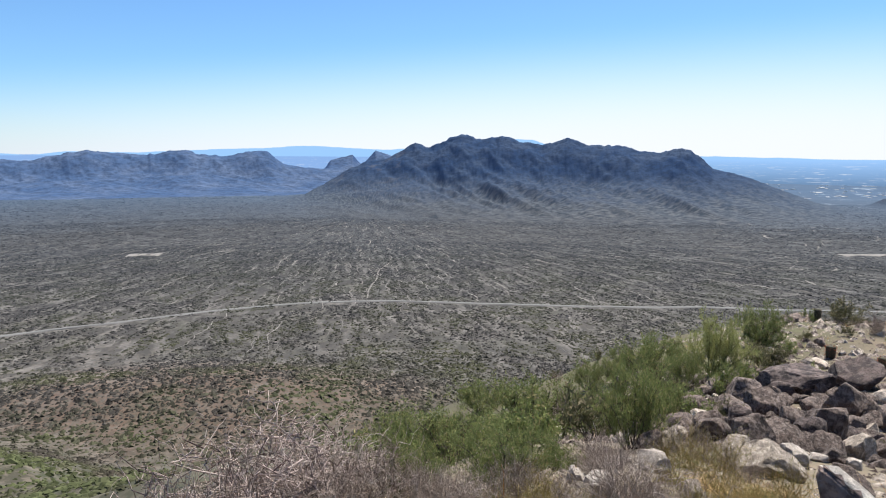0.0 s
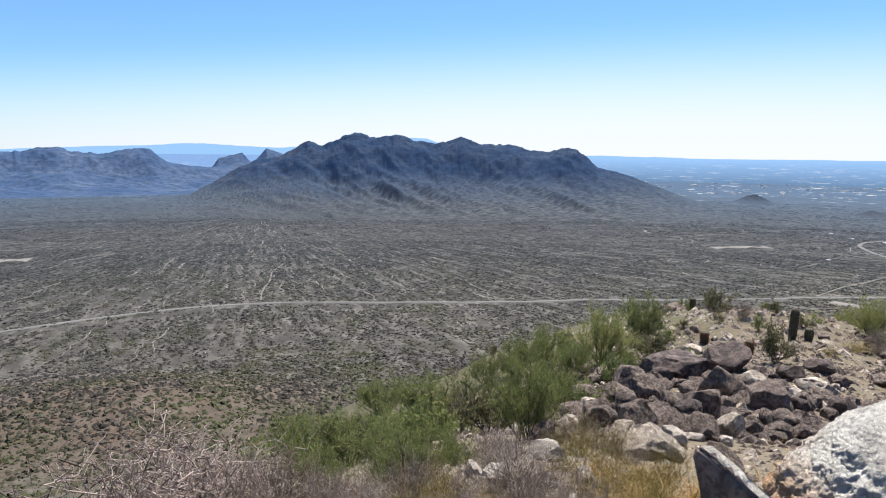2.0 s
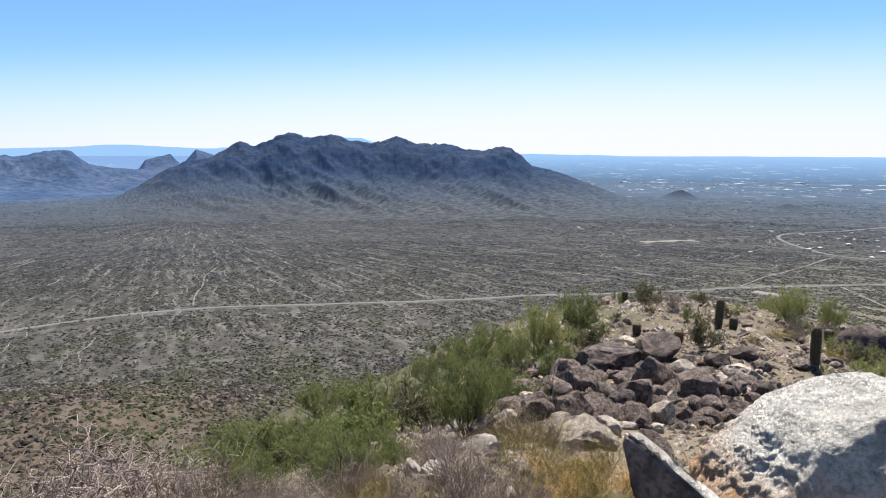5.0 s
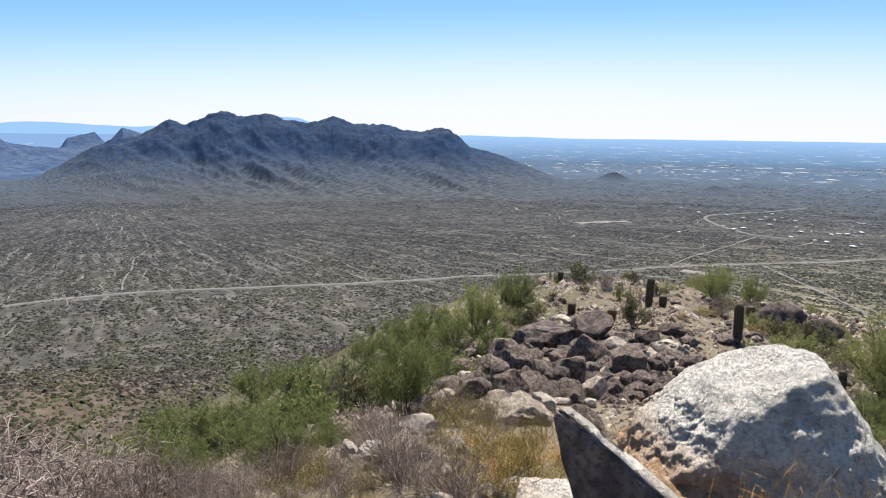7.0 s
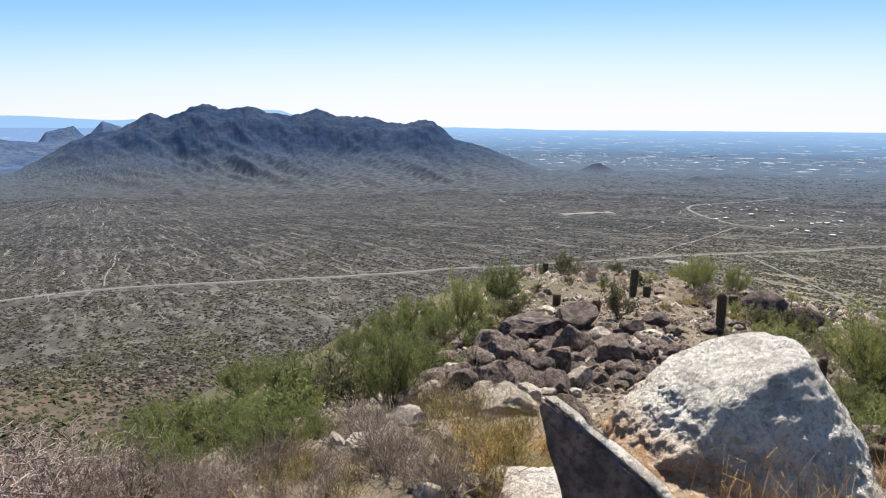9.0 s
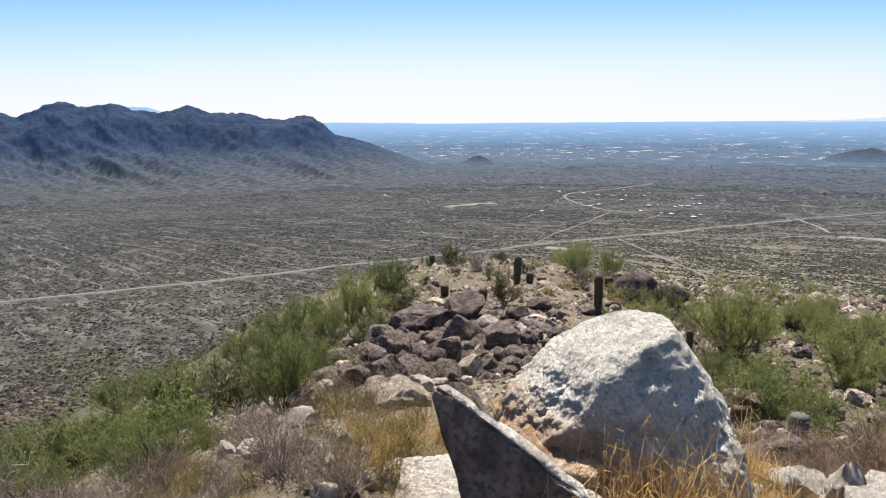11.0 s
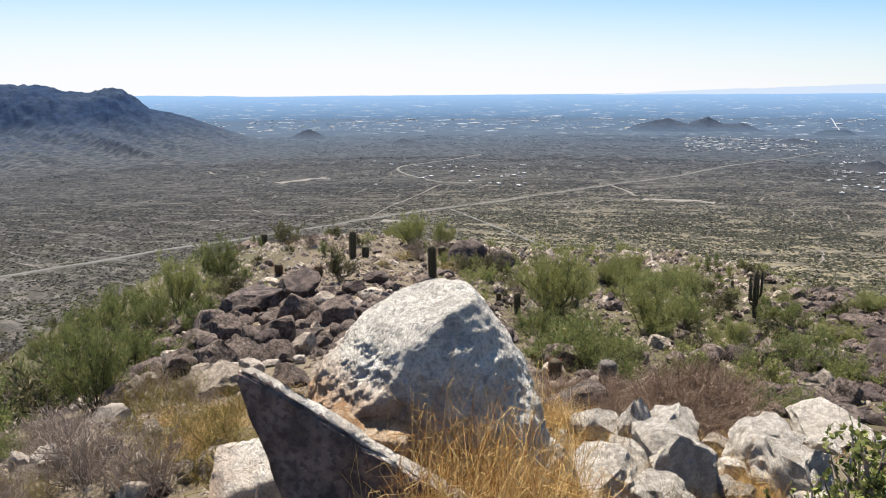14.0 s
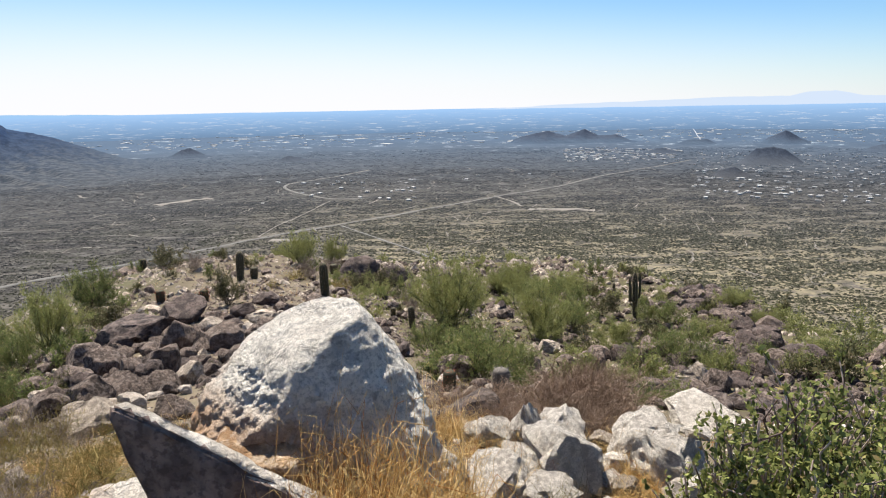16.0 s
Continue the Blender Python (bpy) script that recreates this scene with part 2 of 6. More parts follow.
def leaf_material(name, a, b, dry=None, share=0.0, thin=True):
    """Foliage: each leaf or twig takes its own tone; a little light passes through."""
    n = Nodes(name)
    r = n.add("NewGeometry").outputs["Random Per Island"]
    o = n.add("ObjectInfo").outputs["Random"]
    col = n.mix(r, a, b)
    col = n.mix(n.math("MULTIPLY", o, 0.35), col, tuple(0.62 * v for v in a))
    if dry:
        col = n.mix(n.ramp(r, 1 - share, 1 - share + 0.02), col, dry)
    m = n.done(col, 0.75, 0.15)
    if thin:
        tr, mx = n.add("BsdfTranslucent"), n.add("MixShader", Fac=0.36)
        n.link(col, tr.inputs["Color"])
        n.link(n.bsdf.outputs[0], mx.inputs[1])
        n.link(tr.outputs[0], mx.inputs[2])
        n.link(mx.outputs[0], n.t.nodes["Material Output"].inputs["Surface"])
    return m


def plain_material(name, color, rough=0.8, var=0.25, scale=4.0):
    n = Nodes(name)
    f = n.ramp(n.noise(n.coords(), scale, 5, 0.65), 0.35, 0.65)
    return n.done(n.mix(f, color, tuple((1 - var) * v for v in color)), rough)


GROUND = ground_material()
GRANITE = rock_material("pale granite", (0.52, 0.46, 0.40), (0.90, 0.83, 0.75), (0.19, 0.165, 0.15), 6.0, 0.36, 0.08, 0.36)
GREY_ROCK = rock_material("grey granite", (0.27, 0.22, 0.178), (0.60, 0.505, 0.41), (0.11, 0.09, 0.08), 3.6, 0.5, 0.05)
BROWN_ROCK = rock_material("varnished brown rock", (0.050, 0.036, 0.031), (0.215, 0.161, 0.134), (0.38, 0.31, 0.27), 2.6, 0.45, 0.08)
DARK_ROCK = rock_material("dark desert-varnished rock", (0.036, 0.027, 0.026), (0.135, 0.099, 0.088), (0.22, 0.18, 0.16), 2.4, 0.35, 0.08)
PALE_STONE = rock_material("sun-bleached stone", (0.25, 0.21, 0.18), (0.47, 0.41, 0.35), (0.2, 0.16, 0.14), 3.0, 0.3, 0.01)
SLATE = rock_material("dark slab stone", (0.130, 0.096, 0.088), (0.310, 0.236, 0.212), (0.36, 0.26, 0.22), 5.0, 0.35, 0.05)
# the blue of distant haze is put into these mountain, mesa and knoll colours
MOUNTAIN = mountain_material("haze-blue mountain rock and scrub", (0.005, 0.022, 0.068), (0.015, 0.035, 0.082), (0.056, 0.074, 0.105), 0.010, (-108, -40))
MESA = mountain_material("haze-blue mesa rock", (0.024, 0.053, 0.128), (0.040, 0.070, 0.138), (0.11, 0.135, 0.19), 0.006)
KNOLL = mountain_material("dark knoll scrub with haze tint", (0.024, 0.032, 0.052), (0.034, 0.044, 0.064), (0.062, 0.072, 0.090), 0.02, None, True)


def scrub_material():
    """Bushes of the plain: olive and brown-grey near the hill; farther off, haze is put into their colour as grey-blue.
    """
    n = Nodes("plain scrub foliage")
    p = n.coords()
    r = n.add("NewGeometry").outputs["Random Per Island"]
    sep = n.add("SeparateXYZ")
    n.link(p, sep.inputs[0])
    meadow = n.ramp(n.math("SUBTRACT", sep.outputs[0], n.math("MULTIPLY", sep.outputs[1], 0.7)), -60.0, 160.0)
    green = n.math("MAXIMUM", n.ramp(n.noise(p, 0.02, 4), 0.42, 0.6), meadow)
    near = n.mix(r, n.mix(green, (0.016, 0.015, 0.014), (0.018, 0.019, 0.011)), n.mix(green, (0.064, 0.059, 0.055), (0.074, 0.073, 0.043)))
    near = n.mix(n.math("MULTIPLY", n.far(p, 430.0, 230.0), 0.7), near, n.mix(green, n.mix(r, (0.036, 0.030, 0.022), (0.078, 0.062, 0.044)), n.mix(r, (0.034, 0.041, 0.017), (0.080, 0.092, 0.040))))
    col = n.haze_tone(p, n.mix(n.far(p, 400.0, 1000.0), near, n.mix(r, (0.014, 0.017, 0.021), (0.056, 0.058, 0.063))))
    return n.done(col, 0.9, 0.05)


SCRUB = scrub_material()


def wash_material():
    """Sand and gravel of the runnels; each run has its own tone."""
    n = Nodes("pale wash sand")
    p = n.coords()
    r = n.add("NewGeometry").outputs["Random Per Island"]
    col = n.mix(r, (0.085, 0.079, 0.074), (0.225, 0.209, 0.195))
    col = n.mix(n.math("MULTIPLY", n.ramp(n.noise(p, 0.4, 4, 0.7), 0.45, 0.6), 0.6), col, (0.070, 0.064, 0.058))
    return n.done(col, 0.95, 0.05)


WASH = wash_material()
ROAD = plain_material("pale asphalt and dusty shoulder", (0.135, 0.131, 0.127), 0.9, 0.2, 0.05)
SAND = plain_material("bare graded sand", (0.180, 0.166, 0.152), 0.95, 0.2, 0.05)
WHITE_WALL = plain_material("sunlit pale walls", (0.42, 0.415, 0.41), 0.8, 0.25, 0.02)

STREET = plain_material("pale city street", (0.33, 0.35, 0.39), 0.8, 0.1, 0.05)

# ---- terrain ----
LATTICE = np.random.default_rng(7).random((256, 256))


def smooth(a, b, v):
    t = np.clip((np.asarray(v, float) - a) / (b - a), 0, 1)
    return t * t * (3 - 2 * t)


def value_noise(x, y):
    """Smooth noise of unit grain, 0 to 1."""
    x, y = np.asarray(x, float), np.asarray(y, float)
    i, j = np.floor(x).astype(int), np.floor(y).astype(int)
    u, v = x - i, y - j
    u, v = u * u * (3 - 2 * u), v * v * (3 - 2 * v)
    i0, i1, j0, j1 = i % 256, (i + 1) % 256, j % 256, (j + 1) % 256
    a = LATTICE[i0, j0] * (1 - u) + LATTICE[i1, j0] * u
    b = LATTICE[i0, j1] * (1 - u) + LATTICE[i1, j1] * u
    return a * (1 - v) + b * v


def fbm(x, y, octaves=4, gain=0.5):
    total, amp, f = 0.0, 1.0, 1.0
    for k in range(octaves):
        total = total + amp * (value_noise(x * f + 17.3 * k, y * f + 9.1 * k) - 0.5)
        amp, f = amp * gain, f * 2.03
    return total


RIDGE = np.array([[-400, -60], [-120, 4], [-40, 3], [-10, -0.6], [-3, -1.6], [2, -1.66], [4, -1.95], [6, -2.6], [10, -4.0], [16, -6.1],
                  [26, -8.3], [40, -10.4], [50, -11.4], [58, -11.9], [64, -13.2], [82, -25], [120, -48], [250, -100], [420, -140]]).T
LEFT = np.array([[0, 0], [3, 0.15], [6, 0.75], [8, 1.4], [10, 2.15], [12, 3.2], [15, 5.5], [20, 9.5], [45, 29], [110, 66], [200, 88], [420, 150]]).T
RIGHT = np.array([[0, 0], [2, 0.4], [5, 0.95], [10, 1.9], [18, 2.6], [24, 2.5], [30, 2.6], [36, 5.2], [50, 16], [100, 46], [300, 120], [600, 160]]).T
AXIS = math.radians(36.0)
PLAIN = -130.0


def plain_height(x, y):
    d = np.hypot(x, y)
    far = np.clip((d - 2500) / 2400, 0, 1)
    z = PLAIN + 104 * far ** 1.35
    z = z + 3.0 * fbm(x / 160, y / 160, 3) * smooth(300, 500, d)
    # the low red-brown spur under the lookout
    z = z + 16 * np.exp(-(((x + 130) / 120) ** 2 + ((y - 320) / 60) ** 2))
    return z


def ground(x, y):
    """Height of the ground at a place; scalars or arrays."""
    x, y = np.asarray(x, float), np.asarray(y, float)
    s, u = x * math.sin(AXIS) + y * math.cos(AXIS), x * math.cos(AXIS) - y * math.sin(AXIS)
    wide = np.interp(s, [0, 6, 18, 45], [2.1, 1.5, 1.0, 0.66])
    hill = np.interp(s, *RIDGE) - np.where(u < 0, np.interp(-u * wide, *LEFT), np.interp(u, *RIGHT))
    # beyond the rocky spur the side slope breaks off towards the plain
    over = np.interp(x, [10, 20, 24, 30, 37, 47, 60, 100, 200], [-9, -3.2, 0.1, 3.4, 6.2, 12.0, 19, 44, 109]) - y
    hill = hill - 0.85 * np.clip(over, 0, 40) * smooth(18, 25, x)
    d = np.hypot(x, y)
    hill = hill + 0.16 * fbm(x / 1.7, y / 1.7, 3) * smooth(1.5, 4, d) + 1.1 * fbm(x / 9, y / 9, 3) * smooth(8, 30, d) + 9 * fbm(x / 70, y / 70, 3) * smooth(60, 200, d)
    p = plain_height(x, y)
    k = 6.0
    m = np.maximum(hill, p)
    return m + k * np.log(np.exp((hill - m) / k) + np.exp((p - m) / k)) * smooth(30, 120, d)


def from_arrays(name, verts, faces, material, parent=None, label="", shade=True):
    """A mesh object from arrays of corners and of faces that all have the same number of corners."""
    verts, faces = np.asarray(verts, np.float32), np.asarray(faces, np.int32)
    me = bpy.data.meshes.new(name)
    n = faces.shape[1]
    me.vertices.add(len(verts))
    me.vertices.foreach_set("co", verts.ravel())
    me.loops.add(faces.size)
    me.loops.foreach_set("vertex_index", faces.ravel())
    me.polygons.add(len(faces))
    me.polygons.foreach_set("loop_start", np.arange(len(faces), dtype=np.int32) * n)
    me.polygons.foreach_set("use_smooth", np.full(len(faces), shade))
    me.update(calc_edges=True)
    me.materials.append(material)
    ob = new(name, me)
    if parent:
        ob.parent = parent
    if label:
        ob["label"] = label
    return ob


def part(name, verts, faces, material, parent, label="", shade=True):
    return from_arrays(name, verts, faces, material, parent, label, shade)


def empty(name):
    return new(name)


def grid_faces(rows, cols, wrap=False):
    i, j = np.meshgrid(np.arange(rows - 1), np.arange(cols if wrap else cols - 1), indexing="ij")
    a, b = i * cols + j, i * cols + (j + 1) % cols
    return np.stack([a, b, b + cols, a + cols], -1).reshape(-1, 4)


def polar(bearing, d):
    return d * np.sin(np.radians(bearing)), d * np.cos(np.radians(bearing))


def make_ground():
    view = np.arange(-48, 100, 0.36)
    bearings = np.concatenate([view, np.arange(100, 312, 4.0)])
    radii = np.concatenate([[0.0], np.geomspace(0.35, 4950, 250)])
    b, r = np.meshgrid(bearings, radii, indexing="xy")
    x, y = polar(b, r)
    f = grid_faces(len(radii), len(bearings), True)[:, ::-1]
    return tagged(from_arrays("ground", np.stack([x, y, ground(x, y)], -1).reshape(-1, 3), f, GROUND),
                  "tan desert soil with pale washes running down to a wide plain", "ground", kind="structure")


make_ground()


def ridged(x, y, octaves=5):
    total, amp, f = 0.0, 1.0, 1.0
    for k in range(octaves):
        total = total + amp * (1 - np.abs(2 * value_noise(x * f + 31.7 * k, y * f + 5.3 * k) - 1))
        amp, f = amp * 0.5, f * 2.1
    return total / 1.9


def mountain(name, label, crest, near, far, back, foot, material, step=0.1, rough=1.0, power=1.5, cliff=0.0, seed=0.0, grain=110.0, rows=72, split=False):
    """A range seen across the plain. crest: rows of bearing and dip of the skyline; near, far, back: distances of the foot, the crest and the
    back foot; the slope is cut by ravines."""
    crest = np.array(crest).T
    b = np.arange(crest[0, 0], crest[0, -1] + step / 2, step)
    dist = np.concatenate([np.linspace(near, far, rows), np.linspace(far, back, rows // 3)[1:]])
    bb, dd = np.meshgrid(b, dist, indexing="xy")
    x, y = polar(bb, dd)
    wide = np.array([np.interp(b + o, *crest) for o in np.linspace(-2.2, 2.2, 23)]).mean(0)
    t = np.where(dd <= far, (dd - near) / (far - near), (back - dd) / (back - far))
    fine = np.interp(b, *crest) + 0.035 * rough * fbm(b * 2.4 + seed, b * 0 + seed, 4)
    top = far * np.tan(np.radians(wide[None] + (fine - wide)[None] * np.clip(t, 0, 1) ** 2.6))
    ends = smooth(0, 1.2, bb - b[0]) * smooth(0, 1.2, b[-1] - bb)
    shape = (1 - cliff) * t ** power + cliff * smooth(0.72, 0.93, t)
    base = plain_height(x, y) - 4
    height = base + np.maximum(top - base, 0) * shape
    lat = np.radians(bb) * far
    warp = 30 * fbm(lat / 240 + seed, dd / 240, 3)
    gully = 0.82 * ridged((lat + 0.7 * (dd - near) + warp) / grain + seed, (dd + warp) / (grain * 4.0), 2) + 0.18 * ridged((lat + 0.2 * (dd - near) - warp) / (grain * 0.42) + seed, (dd + warp) / (grain * 1.1), 3) - 0.62
    rel = np.maximum(top - base, 0)
    height = height + rough * 0.36 * rel * gully * np.clip(4 * t * (1 - t), 0, 1) * (0.35 + 0.65 * t) * smooth(0.1, 0.6, t)
    height = height + rough * rel * 0.035 * fbm(lat / 22 + seed, dd / 22, 4) * t
    height = np.where(ends < 1, base - 3 + (height - base + 3) * ends, height)
    v = np.stack([x, y, height], -1)
    if not split:
        return tagged(from_arrays(name, v.reshape(-1, 3), grid_faces(len(dist), len(b))[:, ::-1], material), label, "mountain")
    root = tagged(empty(name), label, "mountain")
    k = int(0.7 * rows)
    part("lower_slope", v[:k + 1].reshape(-1, 3), grid_faces(k + 1, len(b))[:, ::-1], material, root, "scrub-covered foot slope")
    part("crest", v[k:].reshape(-1, 3), grid_faces(len(dist) - k, len(b))[:, ::-1], material, root, "bare rocky crest with cliffs")
    return root


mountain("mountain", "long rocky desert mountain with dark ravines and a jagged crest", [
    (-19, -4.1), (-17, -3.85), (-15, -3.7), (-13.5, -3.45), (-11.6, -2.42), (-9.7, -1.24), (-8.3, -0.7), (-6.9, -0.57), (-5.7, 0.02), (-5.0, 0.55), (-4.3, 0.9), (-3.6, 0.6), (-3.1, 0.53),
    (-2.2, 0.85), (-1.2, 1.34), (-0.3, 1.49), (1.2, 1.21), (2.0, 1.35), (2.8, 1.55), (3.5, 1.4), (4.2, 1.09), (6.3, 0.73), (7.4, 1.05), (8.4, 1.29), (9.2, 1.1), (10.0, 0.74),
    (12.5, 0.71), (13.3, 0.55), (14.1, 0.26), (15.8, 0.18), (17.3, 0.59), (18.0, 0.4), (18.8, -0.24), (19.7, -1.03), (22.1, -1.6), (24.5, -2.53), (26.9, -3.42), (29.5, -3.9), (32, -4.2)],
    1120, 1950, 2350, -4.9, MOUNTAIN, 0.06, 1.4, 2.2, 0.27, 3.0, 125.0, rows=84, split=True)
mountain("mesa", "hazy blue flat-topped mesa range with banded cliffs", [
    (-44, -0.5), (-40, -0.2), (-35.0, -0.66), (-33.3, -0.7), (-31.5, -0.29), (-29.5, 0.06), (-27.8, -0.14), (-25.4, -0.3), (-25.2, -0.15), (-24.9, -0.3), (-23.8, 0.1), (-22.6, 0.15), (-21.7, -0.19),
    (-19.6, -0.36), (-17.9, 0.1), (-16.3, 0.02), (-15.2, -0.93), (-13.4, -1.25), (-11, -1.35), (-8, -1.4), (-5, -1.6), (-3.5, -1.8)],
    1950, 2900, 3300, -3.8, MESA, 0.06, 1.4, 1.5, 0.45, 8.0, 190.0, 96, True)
mountain("butte", "small steep haze-blue butte with a slanting top", [(-12.6, -1.5), (-11.7, -1.06), (-11.3, -0.6), (-9.5, -0.17), (-9.1, -0.68), (-8.4, -1.3), (-7.6, -2.2)],
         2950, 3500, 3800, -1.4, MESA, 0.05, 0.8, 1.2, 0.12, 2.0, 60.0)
mountain("butte", "small pointed haze-blue butte beside the mountain", [(-9.6, -2.0), (-8.5, -0.8), (-7.6, 0.22), (-6.4, -0.19), (-5.4, -0.6), (-4, -1.5)],
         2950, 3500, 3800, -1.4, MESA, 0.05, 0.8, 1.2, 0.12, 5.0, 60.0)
KNOLLS = [
    ([(28.8, -3.9), (30.5, -3.4), (31.2, -3.0), (31.8, -2.88), (33.0, -3.5), (34.5, -3.9)], 1960, 2080, 2250, "small dark conical knoll on the plain"),
    ([(36.6, -4.6), (38.4, -4.16), (39.3, -3.78), (40.6, -4.0), (43.4, -4.33), (45.5, -4.7)], 1640, 1760, 1900, "low dark knoll on the plain"),
    ([(57.2, -3.1), (59.1, -2.53), (60.9, -2.18), (62.3, -2.56), (63.9, -2.07), (65.0, -2.55), (66.4, -2.51), (67.7, -3.01), (69.0, -3.2)], 2280, 2420, 2600, "dark double-humped hill at the edge of the city"),
    ([(70.4, -3.4), (72.0, -2.97), (73.3, -2.88), (74.1, -3.27), (75.2, -3.5)], 2180, 2280, 2400, "low dark hill beside a city street"),
    ([(74.6, -5.1), (75.8, -4.6), (76.9, -3.56), (78.1, -3.46), (78.9, -3.66), (80.1, -4.5), (81.0, -5.0)], 1500, 1600, 1720, "flat-topped dark knoll among houses"),
]
KNOLLS += [
    ([(73.2, -5.7), (74.7, -5.2), (75.5, -5.0), (77.1, -5.85), (78.4, -6.2)], 1230, 1300, 1370, "low dark rocky knoll beside the road"),
    ([(76.6, -3.1), (78.0, -2.62), (78.8, -2.2), (79.9, -2.82), (81.2, -3.2)], 2250, 2360, 2500, "small dark hill in the city"),
    ([(83.0, -3.8), (85.0, -3.2), (88.0, -3.0), (91.0, -3.4), (94.0, -4.0)], 1900, 2050, 2200, "dark hill beyond the houses"),
    ([(67.0, -4.2), (69.0, -3.8), (70.0, -3.55), (71.2, -3.9), (72.5, -4.3)], 1780, 1860, 1950, "low dark hill behind a housing estate"),
]
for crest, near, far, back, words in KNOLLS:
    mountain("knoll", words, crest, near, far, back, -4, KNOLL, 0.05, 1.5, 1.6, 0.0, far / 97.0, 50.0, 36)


def far_range(name, label, crest, d, color):
    """A range so far off that only its pale outline shows; it glows in the colour of haze."""
    n = Nodes(name)
    b = np.arange(crest[0][0], crest[-1][0], 0.1)
    top = d * np.tan(np.radians(np.interp(b, *np.array(crest).T) + 0.05 * fbm(b / 1.1, b * 0 + d / 700, 4)))
    x, y = polar(b, d)
    x2, y2 = polar(b, d + 40)
    rows = [np.stack([x, y, top * 0 - 160], -1), np.stack([x, y, top], -1), np.stack([x2, y2, top - 30], -1)]
    # haze is given as emission; the black base takes no sunlight
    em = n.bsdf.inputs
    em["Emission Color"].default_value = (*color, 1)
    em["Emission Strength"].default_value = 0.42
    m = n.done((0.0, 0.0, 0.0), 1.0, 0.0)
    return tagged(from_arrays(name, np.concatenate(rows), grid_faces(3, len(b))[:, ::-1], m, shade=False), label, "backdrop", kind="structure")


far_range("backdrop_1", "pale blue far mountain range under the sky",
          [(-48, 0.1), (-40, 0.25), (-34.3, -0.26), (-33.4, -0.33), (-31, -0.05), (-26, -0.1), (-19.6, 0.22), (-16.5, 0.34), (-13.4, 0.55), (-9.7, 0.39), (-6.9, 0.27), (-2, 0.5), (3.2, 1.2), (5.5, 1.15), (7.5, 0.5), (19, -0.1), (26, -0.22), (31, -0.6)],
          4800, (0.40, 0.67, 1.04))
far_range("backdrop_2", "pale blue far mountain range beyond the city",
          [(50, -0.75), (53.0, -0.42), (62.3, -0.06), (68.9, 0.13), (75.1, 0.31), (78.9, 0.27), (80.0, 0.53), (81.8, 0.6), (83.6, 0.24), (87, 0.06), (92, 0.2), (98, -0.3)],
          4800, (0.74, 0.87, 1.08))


def far_haze_sheet():
    """The last kilometres under the skyline, where the city dissolves: an added sheet that glows haze-blue, with
    streaks of roofs.
    """
    n = Nodes("glowing haze-blue distance")
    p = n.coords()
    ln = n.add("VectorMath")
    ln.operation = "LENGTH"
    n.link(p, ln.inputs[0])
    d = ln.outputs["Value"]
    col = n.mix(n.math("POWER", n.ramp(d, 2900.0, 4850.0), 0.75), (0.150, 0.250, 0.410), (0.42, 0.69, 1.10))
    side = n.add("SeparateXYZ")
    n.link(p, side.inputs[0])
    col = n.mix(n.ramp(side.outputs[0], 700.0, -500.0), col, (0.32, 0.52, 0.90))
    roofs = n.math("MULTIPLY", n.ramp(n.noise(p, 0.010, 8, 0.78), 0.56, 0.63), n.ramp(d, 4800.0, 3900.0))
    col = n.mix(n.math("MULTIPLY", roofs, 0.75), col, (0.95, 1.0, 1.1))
    # the haze and the roof streaks glow by themselves; the base is nearly black
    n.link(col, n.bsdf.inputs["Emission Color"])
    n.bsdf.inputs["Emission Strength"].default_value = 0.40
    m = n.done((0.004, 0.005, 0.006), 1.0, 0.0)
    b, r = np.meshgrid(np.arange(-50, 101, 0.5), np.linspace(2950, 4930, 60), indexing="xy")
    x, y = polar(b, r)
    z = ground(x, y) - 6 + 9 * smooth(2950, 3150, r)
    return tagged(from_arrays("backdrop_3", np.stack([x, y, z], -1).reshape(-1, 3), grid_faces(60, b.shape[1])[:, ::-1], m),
                  "glowing haze-blue sheet over the far plain with streaks of city roofs", "backdrop", kind="structure")


far_haze_sheet()

# ---- roads, tracks and bare places on the plain ----
def ribbon(name, label, points, width, material, lift=0.5, category="road", ragged=0.5):
    """A road laid over the ground through the given places, with crowned edges."""
    pts = np.array(points, float)
    cum = np.concatenate([[0], np.cumsum(np.hypot(*np.diff(pts, axis=0).T))])
    s = np.arange(0, cum[-1], 6.0)
    x, y = np.interp(s, cum, pts[:, 0]), np.interp(s, cum, pts[:, 1])
    k = np.ones(9) / 9
    x, y = (np.convolve(np.pad(v, 4, "edge"), k, "valid") for v in (x, y))
    dx, dy = np.gradient(x), np.gradient(y)
    ln = np.hypot(dx, dy)
    nx, ny = -dy / ln, dx / ln
    rows = []
    for off, up in ((-0.62, -0.5), (-0.5, 0.0), (0.5, 0.0), (0.62, -0.5)):
        w = off * width * (1 + ragged * fbm(s / 14, s * 0 + off * 9, 3))
        px, py = x + nx * w, y + ny * w
        rows.append(np.stack([px, py, ground(px, py) + lift + up], -1))
    v = np.stack(rows, 1).reshape(-1, 3)
    return tagged(from_arrays(name, v, grid_faces(len(s), 4), material), label, category, kind="structure")


